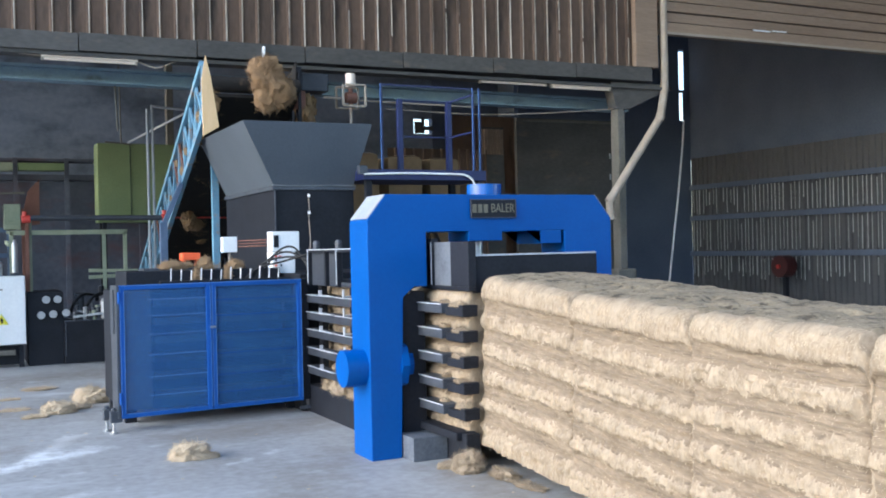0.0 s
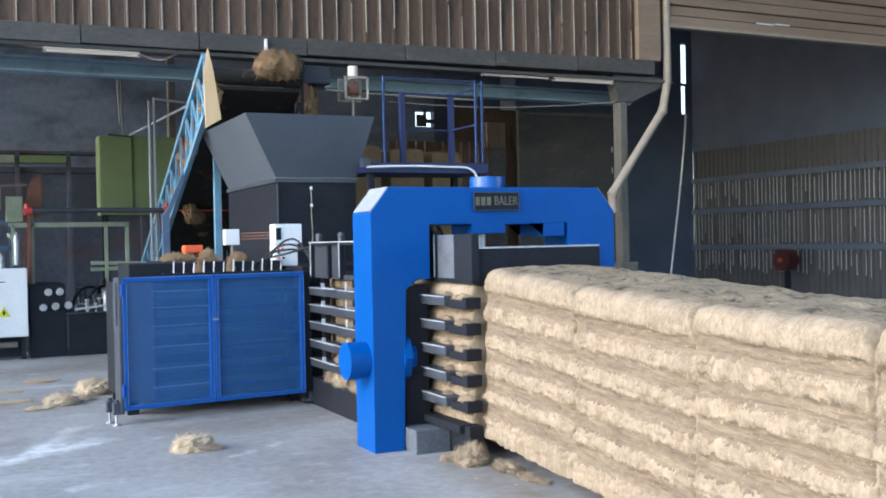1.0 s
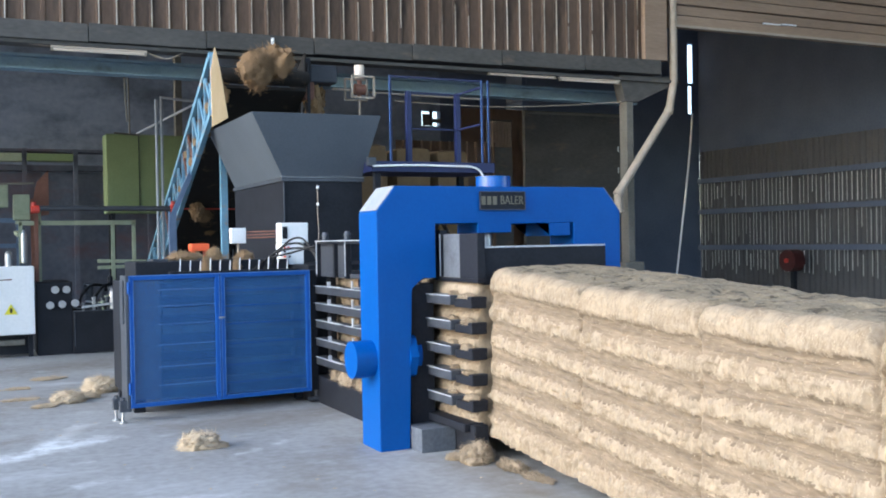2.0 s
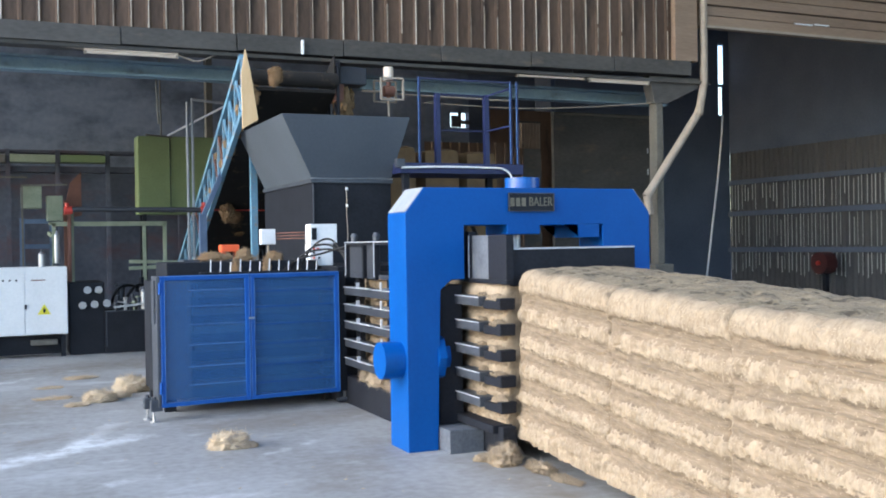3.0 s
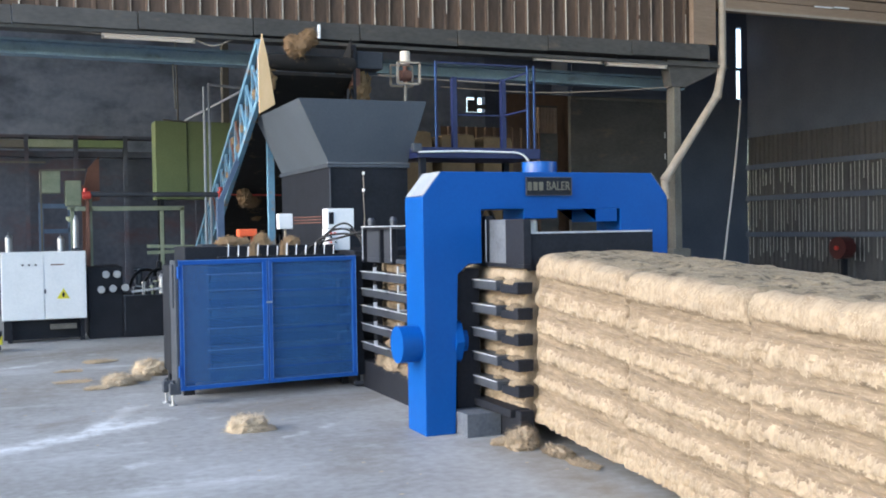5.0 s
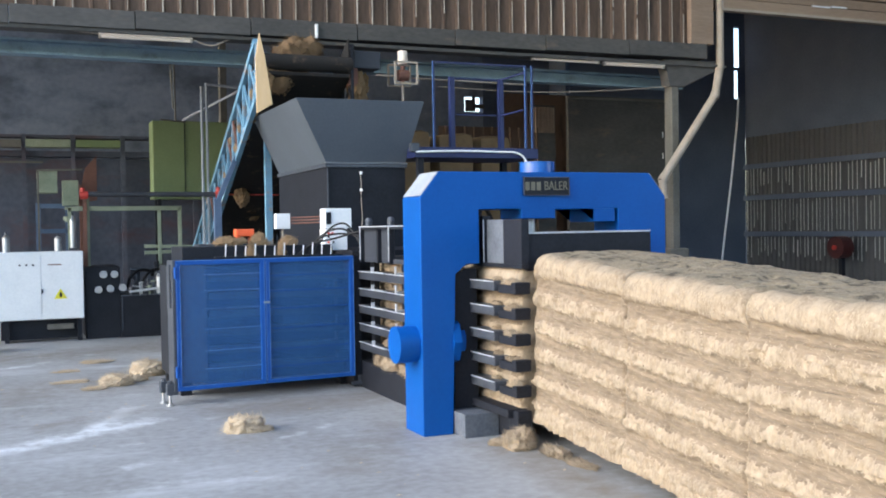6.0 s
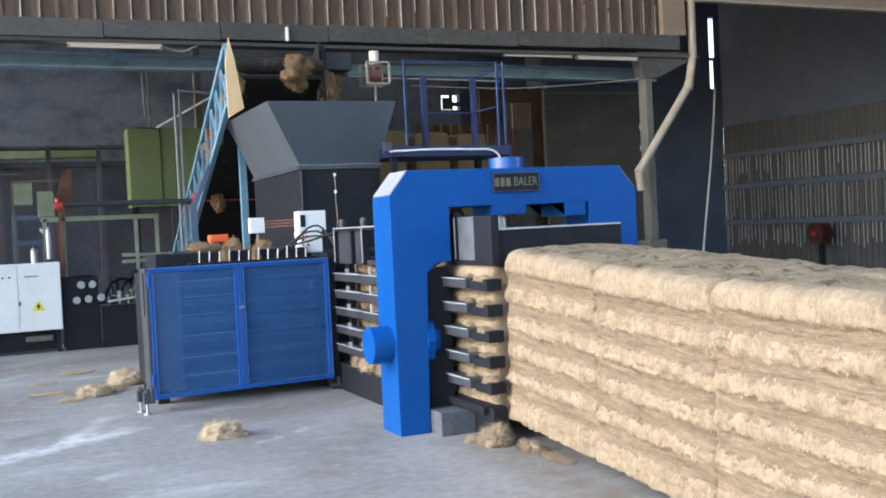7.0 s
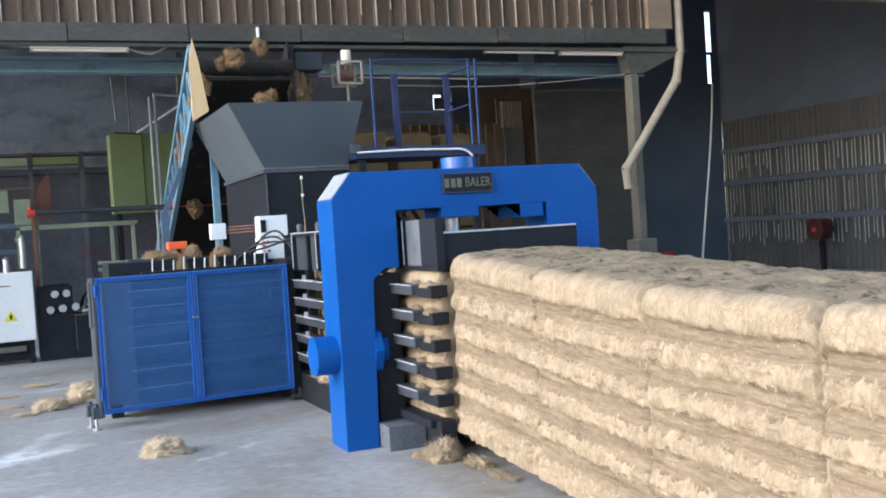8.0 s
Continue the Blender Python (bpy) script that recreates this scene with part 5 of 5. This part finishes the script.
for x, y, s, st, seed in ((1.27, 7.46, 0.13, (1.15, 0.8, 0.66), 1.1), (1.39, 7.42, 0.055, (1.5, 0.9, 0.45), 2.9), (0.60, 10.35, 0.13, (1.2, 0.9, 0.6), 2.3), (0.98, 10.9, 0.15, (1.2, 0.8, 0.85), 3.7), (0.80, 10.55, 0.09, (1.3, 0.8, 0.4), 4.1), (0.38, 10.15, 0.06, (1.6, 0.8, 0.3), 5.9), (0.20, 10.75, 0.07, (2.2, 0.9, 0.14), 5.2), (0.55, 12.3, 0.09, (1.6, 0.9, 0.16), 6.1), (0.2, 11.6, 0.06, (1.8, 0.9, 0.16), 6.9)):
    heap("fibre_lump", x, y, 0, s, st, seed, LOOSE, "small heap of straw coloured fibre on the floor", "loose fibre heaps")
for x, y, s, st, seed in ((2.84, 6.00, 0.12, (0.9, 0.9, 0.85), 7.7), (2.95, 5.72, 0.09, (0.8, 1.5, 0.34), 8.2), (2.96, 5.40, 0.06, (0.8, 2.4, 0.22), 9.3), (2.76, 6.17, 0.06, (1.1, 1.0, 0.5), 10.3)):
    heap("fibre_spill", x, y, 0, s, st, seed, FIBRE, "matted fibre spilled below the bale", "spilled fibre")
for x, y, z, s, st, seed in ((1.97, 9.98, 1.36, 0.085, (0.9, 0.6, 1.0), 12.1), (1.66, 9.93, 1.375, 0.10, (1.5, 0.6, 0.5), 13.7), (2.20, 9.70, 1.36, 0.08, (1.0, 0.6, 0.75), 14.9), (1.80, 9.60, 1.2, 0.09, (0.5, 0.35, 1.5), 15.4), (2.10, 9.60, 1.24, 0.075, (0.5, 0.35, 1.4), 16.3)):
    heap("fibre_tuft", x, y, z, s, st, seed, TAN, "tuft of fibre lying on the tying unit", "fibre tufts on the machine")
for x, y, z, sz, st, seed in ((2.68, 8.30, 0.262, 0.10, (0.5, 1.6, 0.8), 31.2), (2.70, 8.62, 0.262, 0.08, (0.5, 1.3, 0.9), 32.4), (2.70, 7.95, 0.262, 0.09, (0.5, 1.5, 0.6), 33.1), (2.72, 8.45, 0.445, 0.05, (0.5, 1.6, 0.8), 34.6)):
    heap("fibre_tuft", x + 0.06, y, z, sz, st, seed, FIBRE, "fibre clump caught on the channel skirt", "fibre in the channel")
heap("fibre_tuft", 2.70, 6.74, 1.2, 0.045, (0.9, 1.3, 0.9), 35.2, LOOSE, "pale fibre tuft on the clamp plate", "fibre in the channel")
wisp = random.Random(19)
for i in range(5):
    z = 1.045 - i * 0.1775
    for y, up, s in ((6.16, 0.058, 0.042), (6.25, 0.058, 0.034), (6.42, 0.08, 0.03)):
        heap("fibre_wisp", 2.885 + wisp.uniform(-0.01, 0.02), y + wisp.uniform(-0.04, 0.04), z + up, s, (0.9, wisp.uniform(1.2, 2.2), wisp.uniform(0.5, 0.9)), 20.3 + i + y, FIBRE, "wisp of fibre torn off on a clamp bar", "fibre wisps on the clamp bars")
rng = random.Random(77)
m = B()
for k in range(110):
    x, y = rng.uniform(-1.5, 3.0), rng.uniform(4.5, 14)
    if x > 2.3 and y > 6.4 or (x > 0.8 and y > 8.7):
        continue
    s = rng.uniform(0.004, 0.013)
    v = []
    for i in range(6):
        a = i * math.pi / 3
        r = s * rng.uniform(0.5, 1.2)
        v.append(m.verts.new((x + r * math.cos(a) * 1.6, y + r * math.sin(a), 0.003)))
    top = m.verts.new((x, y, 0.004 + s * 0.35))
    for i in range(6):
        m.faces.new((v[i], v[(i + 1) % 6], top))
lone("floor_litter", m, LOOSE, "scattered crumbs of fibre on the floor", "litter", kind="stuff")


# ---- fibre that tumbles off the conveyor ----
def tuft(seed, size, stretch, mat=FALLING):
    t = tagged(new("falling_fibre"), "brown fibre clump tumbling from the conveyor into the hopper", "fibre", "falling fibre")
    rng = random.Random(int(seed * 10))
    spine = [Vector((rng.uniform(-1, 1) * stretch[0], rng.uniform(-0.5, 0.5) * stretch[1], rng.uniform(-1, 1) * stretch[2])) * size * 0.8 for _ in range(5)]
    for k in range(15):
        s = size * rng.uniform(0.28, 0.50)
        bm = rough_blob(s, seed + k * 1.7, 3, 0.20, (rng.uniform(0.8, 1.2), 0.8, rng.uniform(0.8, 1.3)))
        a, b = rng.sample(spine, 2)
        off = a.lerp(b, rng.random()) + Vector((rng.uniform(-1, 1), rng.uniform(-0.5, 0.5), rng.uniform(-1, 1))) * size * 0.16
        bmesh.ops.translate(bm, vec=off, verts=bm.verts)
        bm.normal_update()
        spots = [(v.co.copy(), v.normal.copy()) for v in bm.verts for _ in range(2) if rng.random() < 0.75]
        st = strands(B(), spots, size * 0.24, 0.0032, rng, 0.9)
        lump = part("lump", bm, mat, t, smooth=True)
        part("fringe", st, mat, lump)
    return t


def waiting(k, size):
    """A place low in the conveyor trough."""
    y = 13.5 + 0.3 * k
    return pose(3.02 + (y - HEAD.y) * 0.03, y, 3.55 - (y - 11.95) * (HEAD.z - TAIL.z) / (TAIL.y - HEAD.y) - 0.1 + size * 0.75)


FALLS = [
    (1.3, 0.33, (0.65, 0.8, 1.2), [(0.0, 3.20, 3.46), (0.1, 3.22, 3.40), (0.2, 3.25, 3.33), (0.3, 3.24, 3.18), (0.4, 3.24, 2.98), (0.5, 3.36, 2.5)]),
    (2.6, 0.29, (1.2, 0.8, 0.45), [(0.1, 3.20, 3.50, 12.5), (0.3, 3.20, 3.66, 12.25), (0.8, 3.18, 3.68, 12.15), (1.0, 3.12, 3.60, 11.8), (1.1, 3.12, 3.50), (1.2, 3.13, 3.45), (1.4, 3.15, 3.25), (1.6, 3.36, 2.5)]),
    (3.9, 0.35, (1.0, 0.8, 0.85), [(1.9, 3.05, 3.62), (2.3, 3.09, 3.50), (2.5, 3.15, 3.47), (2.7, 3.2, 3.2), (2.85, 3.36, 2.5)]),
    (4.7, 0.12, (0.8, 0.8, 0.8), [(2.9, 2.8, 3.62), (3.0, 2.78, 3.52), (3.1, 2.77, 3.41), (3.2, 2.78, 3.1), (3.3, 3.36, 2.5)]),
    (5.2, 0.13, (0.8, 0.8, 0.8), [(3.3, 2.98, 3.66), (3.4, 3.02, 3.62), (3.5, 3.05, 3.54), (3.6, 3.07, 3.43), (3.7, 3.08, 3.28), (3.85, 3.36, 2.5)]),
    (6.4, 0.20, (1.1, 0.8, 0.65), [(3.4, 2.75, 3.48, 12.5), (3.8, 2.78, 3.64, 12.25), (4.2, 2.80, 3.69, 12.2), (4.6, 2.84, 3.73, 12.1), (5.0, 2.92, 3.74, 11.8), (5.2, 2.96, 3.64), (5.4, 3.0, 3.3), (5.6, 3.36, 2.5)]),
    (7.1, 0.35, (1.1, 0.8, 0.85), [(5.6, 2.9, 3.42, 12.6), (6.0, 2.92, 3.58, 12.2), (6.3, 2.98, 3.53), (6.5, 3.04, 3.43), (6.7, 3.13, 3.34), (6.8, 3.2, 3.2), (6.95, 3.36, 2.5)]),
    (8.3, 0.22, (0.6, 0.8, 0.9), [(6.5, 3.15, 3.62), (6.9, 3.18, 3.46), (7.0, 3.19, 3.44), (7.1, 3.19, 3.43), (7.2, 3.19, 3.35), (7.3, 3.18, 3.2), (7.45, 3.36, 2.5)]),
    (9.4, 0.18, (0.7, 0.8, 1.0), [(7.1, 3.1, 3.62), (7.4, 3.09, 3.54), (7.5, 3.12, 3.56), (7.6, 3.13, 3.52), (7.8, 3.25, 3.46), (8.0, 3.17, 3.1)]),
    (10.2, 0.17, (1.1, 0.8, 0.7), [(7.5, 2.78, 3.62), (7.8, 2.83, 3.67), (8.0, 2.80, 3.62)]),
    (11.6, 0.12, (0.9, 0.8, 0.8), [(7.7, 3.15, 3.6), (7.9, 3.16, 3.68), (8.0, 3.17, 3.71)]),
]


def motions():
    """The fibre clumps ride up the conveyor, show at its head and drop into the hopper."""
    for k, (seed, size, stretch, stops) in enumerate(FALLS):
        t = tuft(seed, size, stretch)
        rows = []
        first = stops[0][0]
        if first > 0:
            rows.append((0.0, waiting(k, size)))
            if first > 0.6:
                rows.append((first - 0.4, waiting(k, size)))
        turn = 0
        for i, (s, x, z, *at) in enumerate(stops):
            turn = 14 * math.sin(i * 1.3 + k)
            y = at[0] if at else 11.85 if i == 0 and first > 0 else 11.62 if z > 2.6 else 11.75
            rows.append((s, pose(x, y, z, turn * 0.5, turn, turn * 0.7)))
        if stops[-1][0] < 8.0:
            rows.append((8.0, pose(3.38, 11.8, 1.78)))
        walk(t, rows)


motions()
